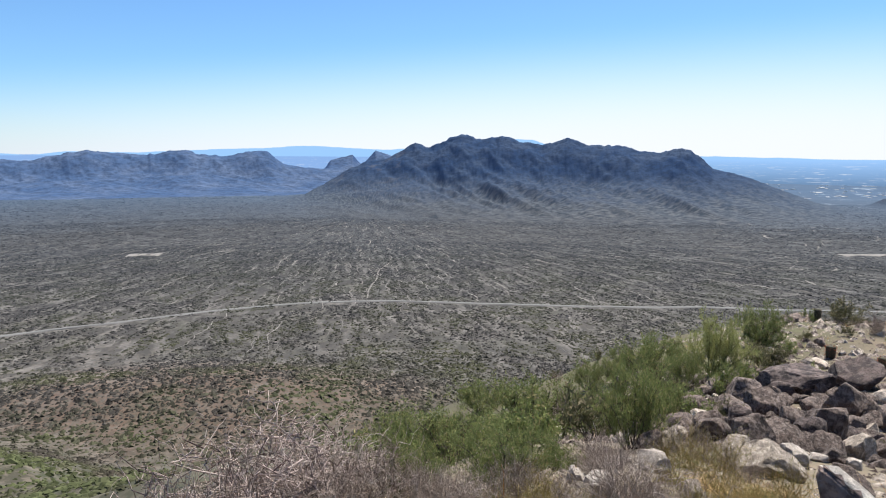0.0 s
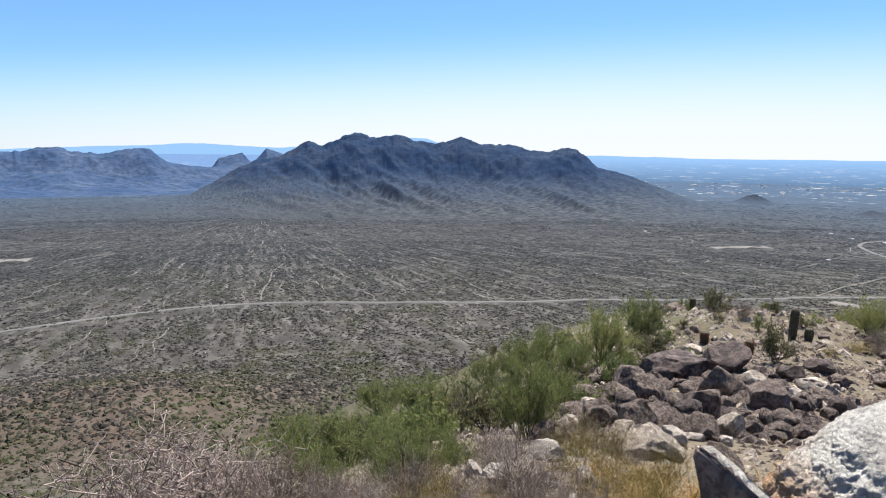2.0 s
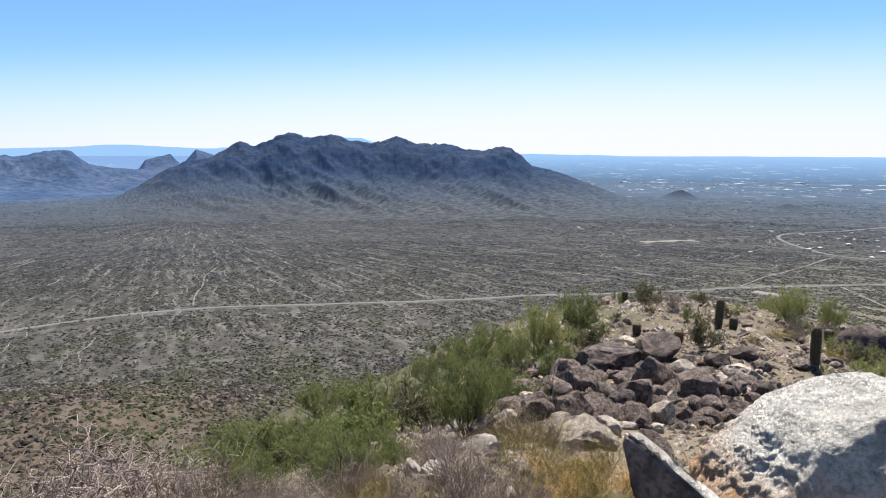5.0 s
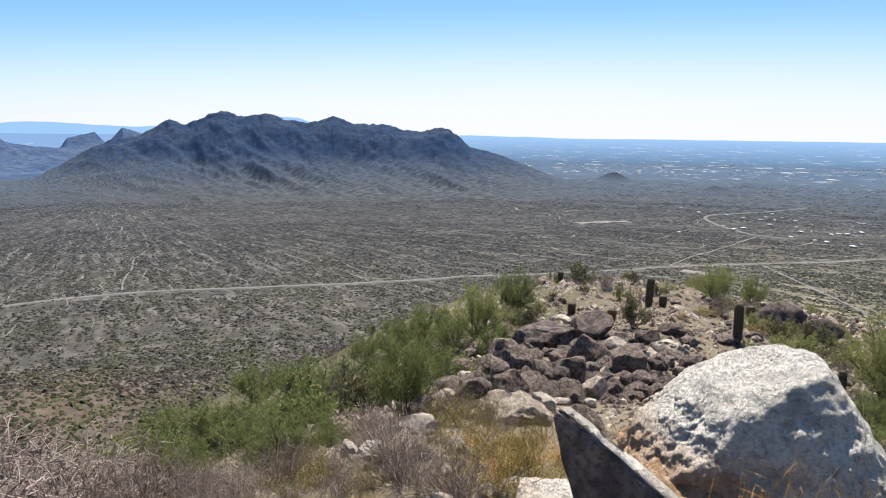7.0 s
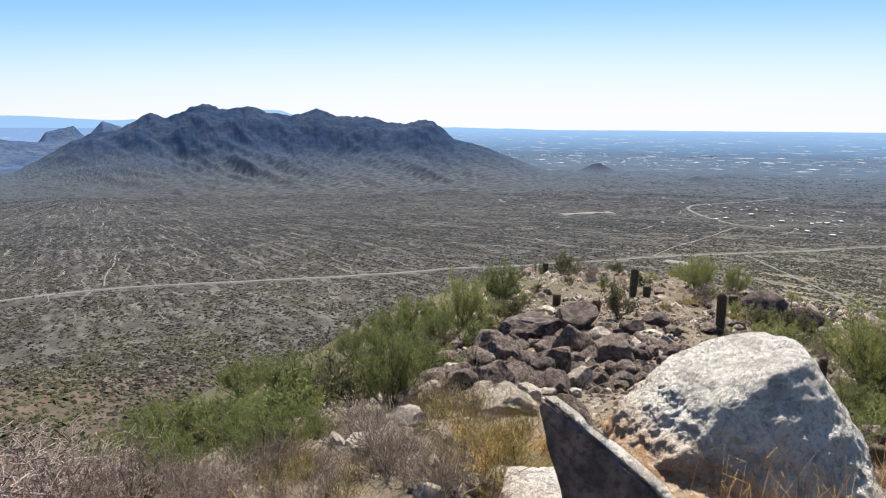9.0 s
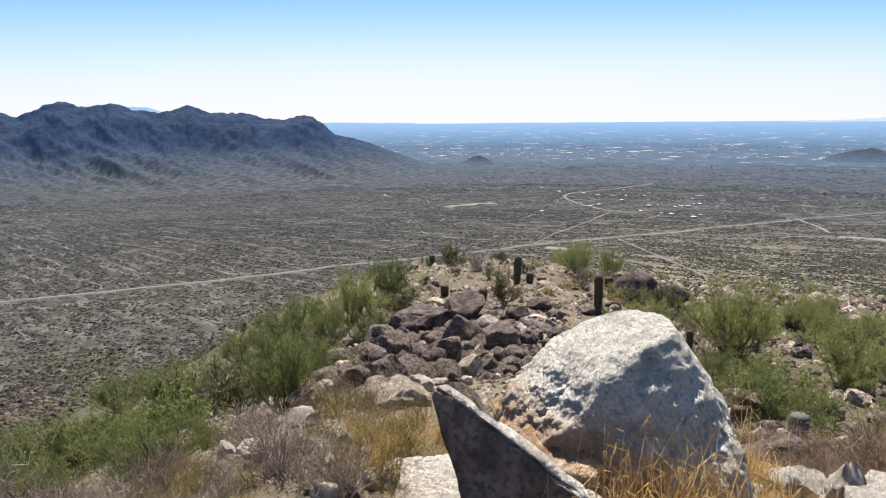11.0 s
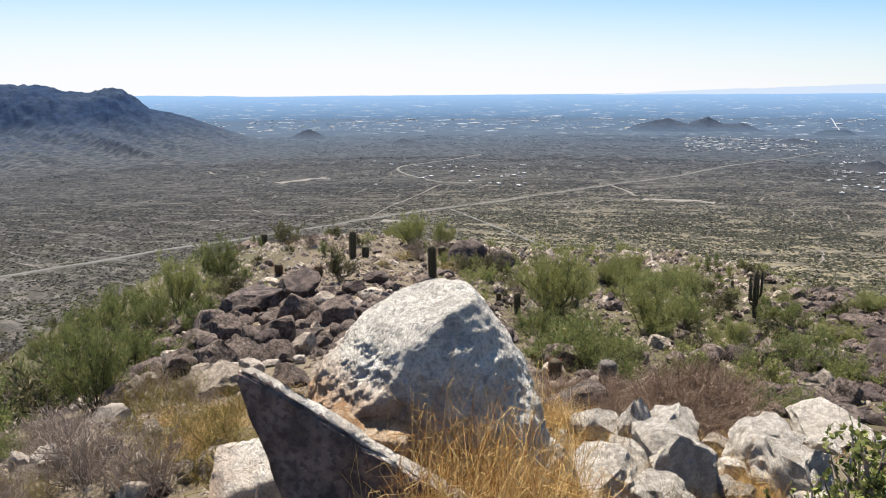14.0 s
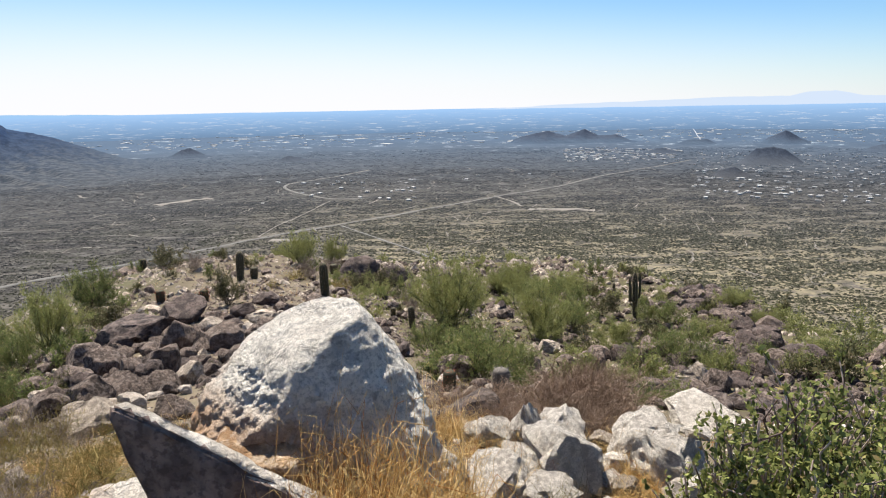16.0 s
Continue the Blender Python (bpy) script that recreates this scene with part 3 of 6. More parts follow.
ribbon("road_main", "two-lane desert road with pale dusty shoulders", [(-420, 380), (-326, 450), (-265, 488), (-198, 543), (-156, 562), (-86, 582), (38, 581.5), (187, 577), (303, 572), (415, 562), (520, 556), (667, 546), (910, 528), (1198, 520), (1580, 503)], 4.2, ROAD, ragged=0.4)
ribbon("road_curve", "pale curving road between scattered houses", [(706, 680), (664, 717), (683, 796), (709, 869), (735, 916), (785, 954), (900, 965), (1040, 1000)], 4.6, ROAD)
ribbon("road_side", "pale dirt track branching off the road", [(520, 553), (494, 490), (468, 416), (442, 349), (417, 290), (395, 240)], 2.8, ROAD, ragged=0.9)
ribbon("trail_1", "sandy track across the plain", [(415, 565), (479, 610), (570, 660), (664, 717)], 1.5, SAND, ragged=1.1)
ribbon("trail_2", "sandy track from the road to a clearing", [(813, 535), (790, 490), (749, 451)], 3.6, SAND)
ribbon("trail_3", "bare sandy wash meeting the road", [(-87, 586), (-93, 640), (-90, 690), (-97, 720), (-88, 800)], 1.5, WASH, ragged=1.4)
ribbon("trail_5", "pale sandy turnout beside the road", [(415, 552), (428, 530), (440, 515)], 12.0, SAND)
ribbon("trail_6", "straight pale street running off through the city", [(2390, 735), (2600, 815), (2850, 905), (3050, 985)], 2.6, STREET, 1.0)
ribbon("clearing_1", "bare sandy parking ground", [(735, 442), (752, 393), (770, 350)], 15.0, SAND, ragged=1.3)
ribbon("clearing_2", "bare sandy clearing in the scrub", [(-430, 822), (-400, 830), (-372, 834)], 24.0, SAND, ragged=1.5)
ribbon("clearing_3", "pale graded lot on the plain", [(490, 900), (540, 906), (592, 902)], 17.0, SAND, ragged=1.5)


WASH_CELL, WASH_HALF = 2.0, 1700.0
WASH_MAP = np.zeros((1700, 1700), bool)


def wash_cells(x, y):
    i, j = ((np.asarray(x) + WASH_HALF / 2) / WASH_CELL).astype(int), (np.asarray(y) / WASH_CELL).astype(int)
    return i, j, (i >= 0) & (j >= 0) & (i < 1700) & (j < 1700)


def on_wash(x, y):
    i, j, inside = wash_cells(x, y)
    return inside & WASH_MAP[np.where(inside, i, 0), np.where(inside, j, 0)]


def washes():
    """Pale sandy runnels: a fan that spreads from a ravine of the mountain and
    strips between the bush rows of the eastern plain; short, winding and broken."""
    rng = np.random.default_rng(61)
    verts, faces, at = [], [], 0
    runs = []
    for k in range(1700):                    # the fan
        r0 = 60 + 1190 * rng.random() ** 0.72
        th = rng.normal(0.05, 0.62)
        steps = int(rng.gamma(2.0, 1.8)) + 4
        r = r0 + 5.0 * np.arange(steps)
        turn = th + np.cumsum(rng.normal(0, 4.0, steps)) / 1.6 / max(r0, 250) * 0.55
        x, y = -205 + r * np.sin(turn), 1380 - r * np.cos(turn)
        runs.append((x, y, rng.gamma(2.5, 0.26) + 0.25))
    for k in range(600):                    # the eastern plain
        b0, d0 = rng.uniform(18, 95), np.sqrt(rng.uniform(480 ** 2, 1400 ** 2))
        x0, y0 = polar(b0, d0)
        steps = int(rng.gamma(2.0, 1.5)) + 4
        way = math.radians(rng.normal(70, 26)) + np.cumsum(rng.normal(0, 0.2, steps))
        runs.append((x0 + np.cumsum(6 * np.sin(way)), y0 + np.cumsum(6 * np.cos(way)), rng.gamma(2.5, 0.36) + 0.3))
    for x, y, w in runs:
        m = len(x)
        if m < 4 or np.hypot(x, y).min() < 425:
            continue
        dx, dy = np.gradient(x), np.gradient(y)
        ln = np.hypot(dx, dy)
        w = w * np.interp(np.hypot(x, y), [425, 700], [0.45, 1.0])
        body = np.sin(np.linspace(0.12, np.pi - 0.12, m)) ** 0.5 * rng.uniform(0.55, 1.45, m) * w * 0.5
        px, py = np.stack([x - dy / ln * body, x + dy / ln * body], 1), np.stack([y + dx / ln * body, y - dx / ln * body], 1)
        verts.append(np.stack([px.ravel(), py.ravel()], -1))
        faces.append(grid_faces(m, 2) + at)
        at += 2 * m
        for q in np.linspace(-1.0, 1.0, 5):
            i, j, inside = wash_cells(x - dy / ln * body * q, y + dx / ln * body * q)
            WASH_MAP[i[inside], j[inside]] = True
    xy = np.concatenate(verts)
    z = ground(xy[:, 0], xy[:, 1]) + 0.45
    return tagged(from_arrays("sandy_wash", np.column_stack([xy, z]), np.concatenate(faces), WASH), "pale sandy runnels winding between the bushes", "wash", kind="stuff")


def scrub_on_plain():
    """Bushes of the plain: low crumpled clumps, thinning with distance."""
    rng = np.random.default_rng(11)
    b, d = [], []
    for count, b0, b1, d0, d1 in ((60000, -44, 34, 105, 430), (25000, 58, 96, 110, 430), (30000, 44, 96, 300, 750), (300000, -44, 96, 430, 1000), (130000, -44, 96, 1000, 1400), (95000, -44, 96, 1400, 2100)):
        b.append(rng.uniform(b0, b1, count))
        d.append(np.sqrt(rng.uniform(d0 ** 2, d1 ** 2, count)))
    b, d = np.concatenate(b), np.concatenate(d)
    n = len(b)
    x, y = polar(b, d)
    cover = fbm(x / 45, y / 45, 3) + 0.5 * fbm(x / 14 + 50, y / 14, 2) + 0.5 * fbm(x / 190 + 7, y / 110, 2)
    fan_r, fan_a = np.hypot(x + 205, 1380 - y), np.arctan2(x + 205, 1380 - y)
    rows_of = fbm(fan_a * 130, fan_r / 40, 3)
    keep = rng.random(n) < 0.72 + 0.35 * cover + 1.5 * rows_of * smooth(380, 470, d)
    keep &= ~on_wash(x, y)
    for ax, ay, bx, by, w in ((-326, 450, -86, 582, 5), (-86, 582, 303, 574, 5), (303, 574, 1198, 522, 5)):
        t = np.clip(((x - ax) * (bx - ax) + (y - ay) * (by - ay)) / ((bx - ax) ** 2 + (by - ay) ** 2), 0, 1)
        keep &= np.hypot(x - ax - t * (bx - ax), y - ay - t * (by - ay)) > w
    x, y, d = x[keep], y[keep], d[keep]
    n = len(x)
    size = rng.gamma(5.0, 0.17, n).clip(0.35, 1.7) * np.interp(d, [100, 350, 600, 1200, 2100], [0.75, 1.05, 1.18, 1.75, 1.9])
    z = ground(x, y)
    near = d < 170
    objs = []
    for sel, rings in ((near, 2), (~near, 1)):
        x1, y1, z1, s1 = x[sel], y[sel], z[sel], size[sel]
        m = len(x1)
        rows = []
        for q in range(rings):
            ang = rng.uniform(0, 1.5, (m, 5)) + np.arange(5) * 1.2566
            rad = s1[:, None] * rng.uniform(0.7, 1.5, (m, 5)) * (1.0 if q == 0 else 0.72)
            up = rng.uniform(-0.15, 0.15, (m, 5)) if q == 0 else rng.uniform(0.25, 0.5, (m, 5))
            rows.append(np.stack([x1[:, None] + rad * np.cos(ang), y1[:, None] + rad * np.sin(ang), z1[:, None] + s1[:, None] * up], -1))
        rows.append(np.stack([x1 + s1 * rng.normal(0, 0.25, m), y1 + s1 * rng.normal(0, 0.25, m), z1 + s1 * rng.uniform(0.4, 0.8, m) * np.interp(np.hypot(x1, y1), [350, 1000], [1.0, 0.4])], -1)[:, None])
        v = np.concatenate(rows, 1).reshape(-1, 3)
        tri = [(5 * (rings - 1) + i, 5 * (rings - 1) + (i + 1) % 5, 5 * rings) for i in range(5)]
        if rings == 2:
            tri += [(i, (i + 1) % 5, 5 + i) for i in range(5)] + [((i + 1) % 5, 5 + (i + 1) % 5, 5 + i) for i in range(5)]
        f = (np.arange(m)[:, None, None] * (5 * rings + 1) + np.array(tri)).reshape(-1, 3)
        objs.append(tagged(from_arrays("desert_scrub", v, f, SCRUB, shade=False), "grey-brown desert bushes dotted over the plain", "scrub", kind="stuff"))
    return objs


washes()
scrub_on_plain()


# ---- the houses and roofs of the town ----
def boxes(x, y, z, w, l, h, turn):
    n = len(x)
    cx = np.array([-1, 1, 1, -1, -1, 1, 1, -1]) * 0.5
    cy = np.array([-1, -1, 1, 1, -1, -1, 1, 1]) * 0.5
    cz = np.array([0, 0, 0, 0, 1, 1, 1, 1])
    lx, ly = cx * w[:, None], cy * l[:, None]
    c, s = np.cos(turn)[:, None], np.sin(turn)[:, None]
    v = np.stack([x[:, None] + lx * c - ly * s, y[:, None] + lx * s + ly * c, z[:, None] + cz * h[:, None]], -1).reshape(-1, 3)
    f = np.array([(4, 5, 6, 7), (0, 1, 5, 4), (1, 2, 6, 5), (2, 3, 7, 6), (3, 0, 4, 7)])
    return v, (np.arange(n)[:, None, None] * 8 + f).reshape(-1, 4)


def town(label, rng, b, d, w, l, h):
    x, y = polar(b, d)
    n = len(x)
    turn = rng.choice([0.0, 1.5708], n) + rng.normal(0, 0.15, n)
    return tagged(from_arrays("far_houses", *boxes(x, y, plain_height(x, y) - 1, w, l, h + 1, turn), ROOF, shade=False), label, "houses", kind="stuff")


def roof_material():
    n = Nodes("sunlit roofs and walls")
    r = n.add("NewGeometry").outputs["Random Per Island"]
    return n.done(n.mix(r, (0.16, 0.16, 0.16), (0.54, 0.53, 0.52)), 0.6, 0.3)


ROOF = roof_material()
rng = np.random.default_rng(81)
n = 300
town("pale roofs of a housing estate below a dark hill", rng, rng.uniform(62.3, 71.5, n), rng.uniform(1610, 2050, n) + rng.normal(0, 30, n), rng.uniform(4, 8, n), rng.uniform(5, 10, n), rng.uniform(1.0, 1.7, n))
n = 420
town("pale scattered houses between road and knolls", rng, rng.uniform(72.5, 92, n), rng.uniform(1000, 1900, n), rng.uniform(3, 5, n), rng.uniform(4, 8, n), rng.uniform(1.0, 1.7, n))
n = 30
town("scattered ranch houses in the scrub", rng, rng.normal(47, 5.5, n).clip(37, 60), rng.uniform(960, 1320, n), rng.uniform(3, 5, n), rng.uniform(4, 9, n), rng.uniform(1.0, 1.7, n))
n = 900
b, d = rng.uniform(20, 96, n), 2350 + 1250 * rng.random(n) ** 0.8
big_roof = rng.random(n) < 0.12
town("streaks of pale city roofs across the far plain", rng, b, d, np.where(big_roof, rng.uniform(15, 60, n), rng.uniform(6, 14, n)), np.where(big_roof, rng.uniform(12, 35, n), rng.uniform(6, 16, n)), rng.uniform(0.6, 1.3, n))


def house(x, y, w, l, h, turn, k):
    """A ranch house: pale walls, a low hipped roof, a door and windows."""
    root = tagged(empty("house"), "low pale ranch house with a shallow roof in the scrub", "house", "houses on the plain")
    one = np.ones(1)
    from_arrays("wall", *boxes(0 * one, 0 * one, -1 * one, w * one, l * one, (h + 1) * one, 0 * one), WHITE_WALL, root, shade=False)
    e = 0.6
    v = [(-w / 2 - e, -l / 2 - e, h), (w / 2 + e, -l / 2 - e, h), (w / 2 + e, l / 2 + e, h), (-w / 2 - e, l / 2 + e, h), (0, -l / 4, h + w * 0.2), (0, l / 4, h + w * 0.2)]
    from_arrays("roof", v, [(0, 1, 4), (1, 2, 5), (1, 5, 4), (2, 3, 5), (3, 0, 4), (3, 4, 5)], ROOF, root, shade=False)
    for side in (-1, 1):
        for q in (-0.3, 0.25):
            from_arrays("window", *boxes(side * (w / 2) * one, q * l * one, 1.0 * one, 0.12 * one, 1.4 * one, 1.2 * one, 0 * one), DARK_ROCK, root, shade=False)
    root.matrix_world = pose(x, y, float(ground(x, y)), 0, 0, turn)


for k in range(22):
    b, d = rng.uniform(73.5, 90), rng.uniform(950, 1450)
    x, y = polar(b, d)
    house(float(x), float(y), rng.uniform(3.4, 4.6), rng.uniform(4.5, 7), 2.1, rng.uniform(0, 180), k)
for k in range(10):
    b, d = rng.uniform(40, 50), rng.uniform(930, 1120)
    x, y = polar(b, d)
    house(float(x), float(y), rng.uniform(3.4, 4.6), rng.uniform(4.5, 7), 2.1, rng.uniform(0, 180), k)

# ---- things: tools ----
PALO = leaf_material("palo verde twigs", (0.185, 0.200, 0.070), (0.35, 0.355, 0.145), (0.25, 0.22, 0.09), 0.1)
BUSH_GREEN = leaf_material("fresh green bush leaves", (0.105, 0.130, 0.042), (0.235, 0.262, 0.098), (0.27, 0.24, 0.11), 0.14)
BUSH_OLIVE = leaf_material("grey-olive bush leaves", (0.072, 0.075, 0.034), (0.145, 0.136, 0.072), (0.24, 0.2, 0.12), 0.2)
BUSH_DRY = leaf_material("dry brown-grey twigs", (0.23, 0.18, 0.15), (0.42, 0.345, 0.30), (0.55, 0.48, 0.43), 0.15)
BUSH_RUST = leaf_material("dense red-brown dry twigs", (0.21, 0.142, 0.105), (0.40, 0.290, 0.215), (0.50, 0.39, 0.31), 0.1)
TWIG_WHITE = leaf_material("bleached dead twigs", (0.34, 0.27, 0.245), (0.66, 0.56, 0.51), (0.17, 0.12, 0.11), 0.2)
GRASS_GOLD = leaf_material("golden dry grass blades", (0.66, 0.46, 0.20), (0.94, 0.75, 0.42), (0.42, 0.21, 0.075), 0.2)
WEED_OLIVE = leaf_material("yellow-olive weed stalks", (0.26, 0.20, 0.075), (0.46, 0.36, 0.15), (0.22, 0.22, 0.08), 0.25)
JOJOBA = leaf_material("thick grey-green jojoba leaves", (0.070, 0.088, 0.026), (0.31, 0.33, 0.11), (0.25, 0.2, 0.09), 0.06)
PALO_BARK = plain_material("green palo verde bark", (0.14, 0.15, 0.06), 0.8, 0.4, 8.0)
BARK = plain_material("dark bark", (0.075, 0.062, 0.048), 0.9, 0.4, 8.0)
CACTUS = plain_material("dull green cactus skin", (0.072, 0.066, 0.041), 0.75, 0.35, 9.0)
SPINE = leaf_material("straw cactus spines", (0.25, 0.19, 0.14), (0.42, 0.34, 0.27))
BARREL_SKIN = plain_material("spine-covered grey barrel skin", (0.13, 0.115, 0.105), 0.8, 0.3, 20.0)
GREY_SPINE = leaf_material("grey-white cactus spines", (0.24, 0.21, 0.20), (0.46, 0.42, 0.40))
RED_SPINE = leaf_material("red barrel cactus spines", (0.20, 0.06, 0.04), (0.34, 0.13, 0.08))


def at_ground(x, y, sink=0.0):
    return float(ground(x, y)) - sink


# ---- rocks ----
def join(*meshes):
    vs, fs, at = [], [], 0
    for v, f in meshes:
        vs.append(v)
        fs.append(f + at)
        at += len(v)
    return np.concatenate(vs), np.concatenate(fs)


def rock_mesh(name, material, seed, planes=9, level=3, rough=0.05, keep=0.60):
    """A weathered rock: a ball cut by flat faces, with worn edges and a pitted skin."""
    rng = random.Random(seed)
    bm = bmesh.new()
    bmesh.ops.create_icosphere(bm, subdivisions=level, radius=1.0)
    cuts = []
    for k in range(planes):
        n = Vector((rng.gauss(0, 1), rng.gauss(0, 1), rng.gauss(0, 0.8))).normalized()
        cuts.append((n, rng.uniform(keep, keep + 0.22)))
    shift = Vector((rng.uniform(0, 50), rng.uniform(0, 50), rng.uniform(0, 50)))
    for v in bm.verts:
        c = v.co * (1.0 + 0.22 * noise.fractal(v.co * 1.1 + shift, 1.0, 2.0, 2))
        for n, h in cuts:
            over = c.dot(n) - h
            if over > 0:
                c = c - n * over
        v.co = c * (1 + rough * noise.fractal(v.co * 4.0 + shift, 0.9, 2.1, 4))
    for f in bm.faces:
        f.smooth = level > 2
    me = bpy.data.meshes.new(name)
    bm.to_mesh(me)
    bm.free()
    me.set_sharp_from_angle(angle=radians(28))
    me.materials.append(material)
    return me


ROCK_KINDS = {}
for kind, material, count, level in (("brown", BROWN_ROCK, 7, 4), ("dark", DARK_ROCK, 6, 4), ("grey", GREY_ROCK, 9, 4), ("pale", PALE_STONE, 5, 3), ("granite", GRANITE, 7, 4)):
    ROCK_KINDS[kind] = [rock_mesh(kind + " rock", material, 40 * len(kind) + 7 * i + level, 12 + i % 4, level, 0.055, 0.62) if kind in ("brown", "dark") else rock_mesh(kind + " rock", material, 40 * len(kind) + 7 * i + level, 10 + i % 3, level, 0.11, 0.52) for i in range(count)]


def rock(kind, x, y, w, h, label, category="rock", name="boulder", group="", turn=None, sink=0.2, deep=1.0):
    """One rock of width w and height h, settled in the ground."""
    rng = random.Random(round(x * 991 + y * 577))
    me = ROCK_KINDS[kind][rng.randrange(len(ROCK_KINDS[kind]))]
    ob = new(name, me)
    rx, rz = rng.uniform(-18, 18), rng.uniform(0, 360) if turn is None else turn
    z = at_ground(x, y) + h * (0.5 - sink)
    ob.matrix_world = pose(x, y, z, rx, rng.uniform(-15, 15), rz) @ Matrix.Diagonal((w * 0.6, w * 0.6 * deep, h * 0.62, 1))
    return tagged(ob, label, category, group)


PILE = [  # kind, x, y, width, height of the boulders heaped on the ridge
    ("dark", 16.10, 27.43, 2.13, 1.21),
    ("dark", 12.93, 25.93, 2.72, 1.19),
    ("brown", 11.12, 19.16, 1.10, 1.14),
    ("brown", 11.20, 16.74, 1.28, 0.94),
    ("brown", 7.27, 13.08, 0.81, 0.99),
    ("brown", 8.63, 18.86, 1.01, 1.01),
    ("brown", 10.55, 24.64, 1.38, 1.01),
    ("brown", 10.58, 26.96, 1.24, 0.80),
    ("brown", 7.75, 15.39, 0.81, 0.81),
    ("grey", 6.15, 10.17, 0.48, 0.52),
    ("brown", 5.44, 11.75, 0.73, 0.41),
    ("brown", 7.28, 17.84, 1.17, 0.74),
    ("pale", 3.90, 7.64, 0.40, 0.27),
    ("brown", 2.94, 4.94, 0.36, 0.21),
    ("dark", 17.29, 24.38, 1.12, 0.71),
    ("grey", 16.84, 22.13, 1.52, 0.76),
    ("dark", 20.61, 27.22, 1.21, 0.63),
    ("brown", 16.29, 25.26, 0.77, 0.66),
    ("brown", 5.91, 11.22, 0.40, 0.31),
    ("brown", 10.53, 16.94, 0.59, 0.48),
]
PILE += [
    ("dark", 35.30, 35.48, 2.93, 1.84),
    ("dark", 36.81, 33.23, 2.42, 1.67),
    ("brown", 26.60, 53.40, 1.80, 0.62),
    ("dark", 12.07, 25.11, 1.05, 0.62),
    ("brown", 10.89, 20.58, 0.72, 0.60),
    ("brown", 10.10, 26.81, 0.74, 0.59),
    ("brown", 7.05, 19.98, 0.92, 0.63),
    ("brown", 5.05, 15.30, 0.85, 0.57),
    ("brown", 4.59, 8.04, 0.28, 0.20),
    ("brown", 19.80, 24.96, 0.81, 0.49),
    ("brown", 13.28, 24.95, 0.72, 0.63),
    ("dark", 14.76, 21.51, 0.80, 0.49),
    ("brown", 23.07, 26.27, 1.18, 0.53),
    ("brown", 8.85, 14.28, 0.50, 0.50),
    ("brown", 5.60, 11.50, 0.45, 0.31),
    ("brown", 8.24, 19.09, 0.72, 0.61),
    ("pale", 4.37, 8.00, 0.23, 0.14),
    ("pale", 4.70, 7.81, 0.21, 0.16),
    ("pale", 0.72, 4.10, 0.17, 0.14),
    ("brown", 2.10, 7.26, 0.27, 0.35),
]
PILE += [
    ("grey", 2.32, 7.45, 0.30, 0.33),
    ("pale", 1.15, 5.49, 0.19, 0.10),
    ("pale", 1.51, 5.03, 0.28, 0.18),
    ("grey", 2.51, 5.36, 0.50, 0.33),
    ("brown", 9.17, 40.26, 0.85, 0.64),
    ("grey", 6.07, 16.68, 0.71, 0.43),
    ("brown", 10.81, 30.37, 0.83, 0.55),
    ("grey", 3.81, 11.51, 0.43, 0.23),
    ("pale", 1.42, 5.57, 0.12, 0.10),
    ("brown", 25.62, 52.53, 1.36, 0.58),
    ("grey", 3.14, 7.50, 0.36, 0.21),
]
WORDS = {"brown": "brown weathered boulder in the heap on the ridge", "dark": "dark purple-brown varnished boulder on the ridge",
         "grey": "light grey granite boulder on the stony ridge", "pale": "sun-bleached pale stone lying on the ridge", "granite": "speckled pale granite rock beside the big boulder"}
for kind, x, y, w, h in PILE:
    rock(kind, x, y, w, h, WORDS[kind], group="boulders on the ridge")
SIDE = [  # rocks on the right-hand slope and the spur beyond
    ("brown", 22.64, 7.95, 0.94, 1.42),
    ("brown", 19.88, 9.04, 1.12, 1.04),
    ("grey", 18.22, 5.23, 0.86, 0.71),
    ("brown", 17.09, 4.28, 0.80, 0.70),
    ("dark", 34.15, 7.77, 1.49, 1.15),
    ("dark", 29.71, 5.66, 1.17, 0.82),
    ("brown", 16.42, 4.68, 0.95, 0.41),
    ("brown", 21.62, 4.37, 0.73, 0.78),
    ("dark", 24.34, 3.34, 1.43, 0.81),
    ("brown", 12.29, 4.36, 0.57, 0.39),
    ("brown", 24.29, 7.83, 0.75, 0.60),
    ("brown", 25.22, 13.90, 1.13, 0.56),
    ("grey", 21.86, 11.77, 0.88, 0.49),
    ("brown", 20.06, 10.11, 0.67, 0.40),
    ("dark", 30.92, 12.32, 0.78, 0.52),
    ("brown", 17.39, 1.45, 0.69, 0.38),
    ("dark", 39.13, 11.25, 1.17, 0.86),
    ("brown", 36.93, 9.54, 1.32, 0.88),
    ("grey", 27.73, 7.70, 0.84, 0.50),
    ("grey", 25.56, 10.74, 0.98, 0.49),
]
SIDE += [
    ("brown", 19.80, 6.48, 0.70, 0.49),
    ("dark", 27.47, 6.00, 1.20, 0.71),
    ("brown", 23.66, 4.05, 0.80, 0.61),
]
for kind, x, y, w, h in SIDE:
    rock(kind, x, y, w, h, WORDS[kind].replace("in the heap on the ridge", "on the scrubby side slope"), group="boulders on the slope")
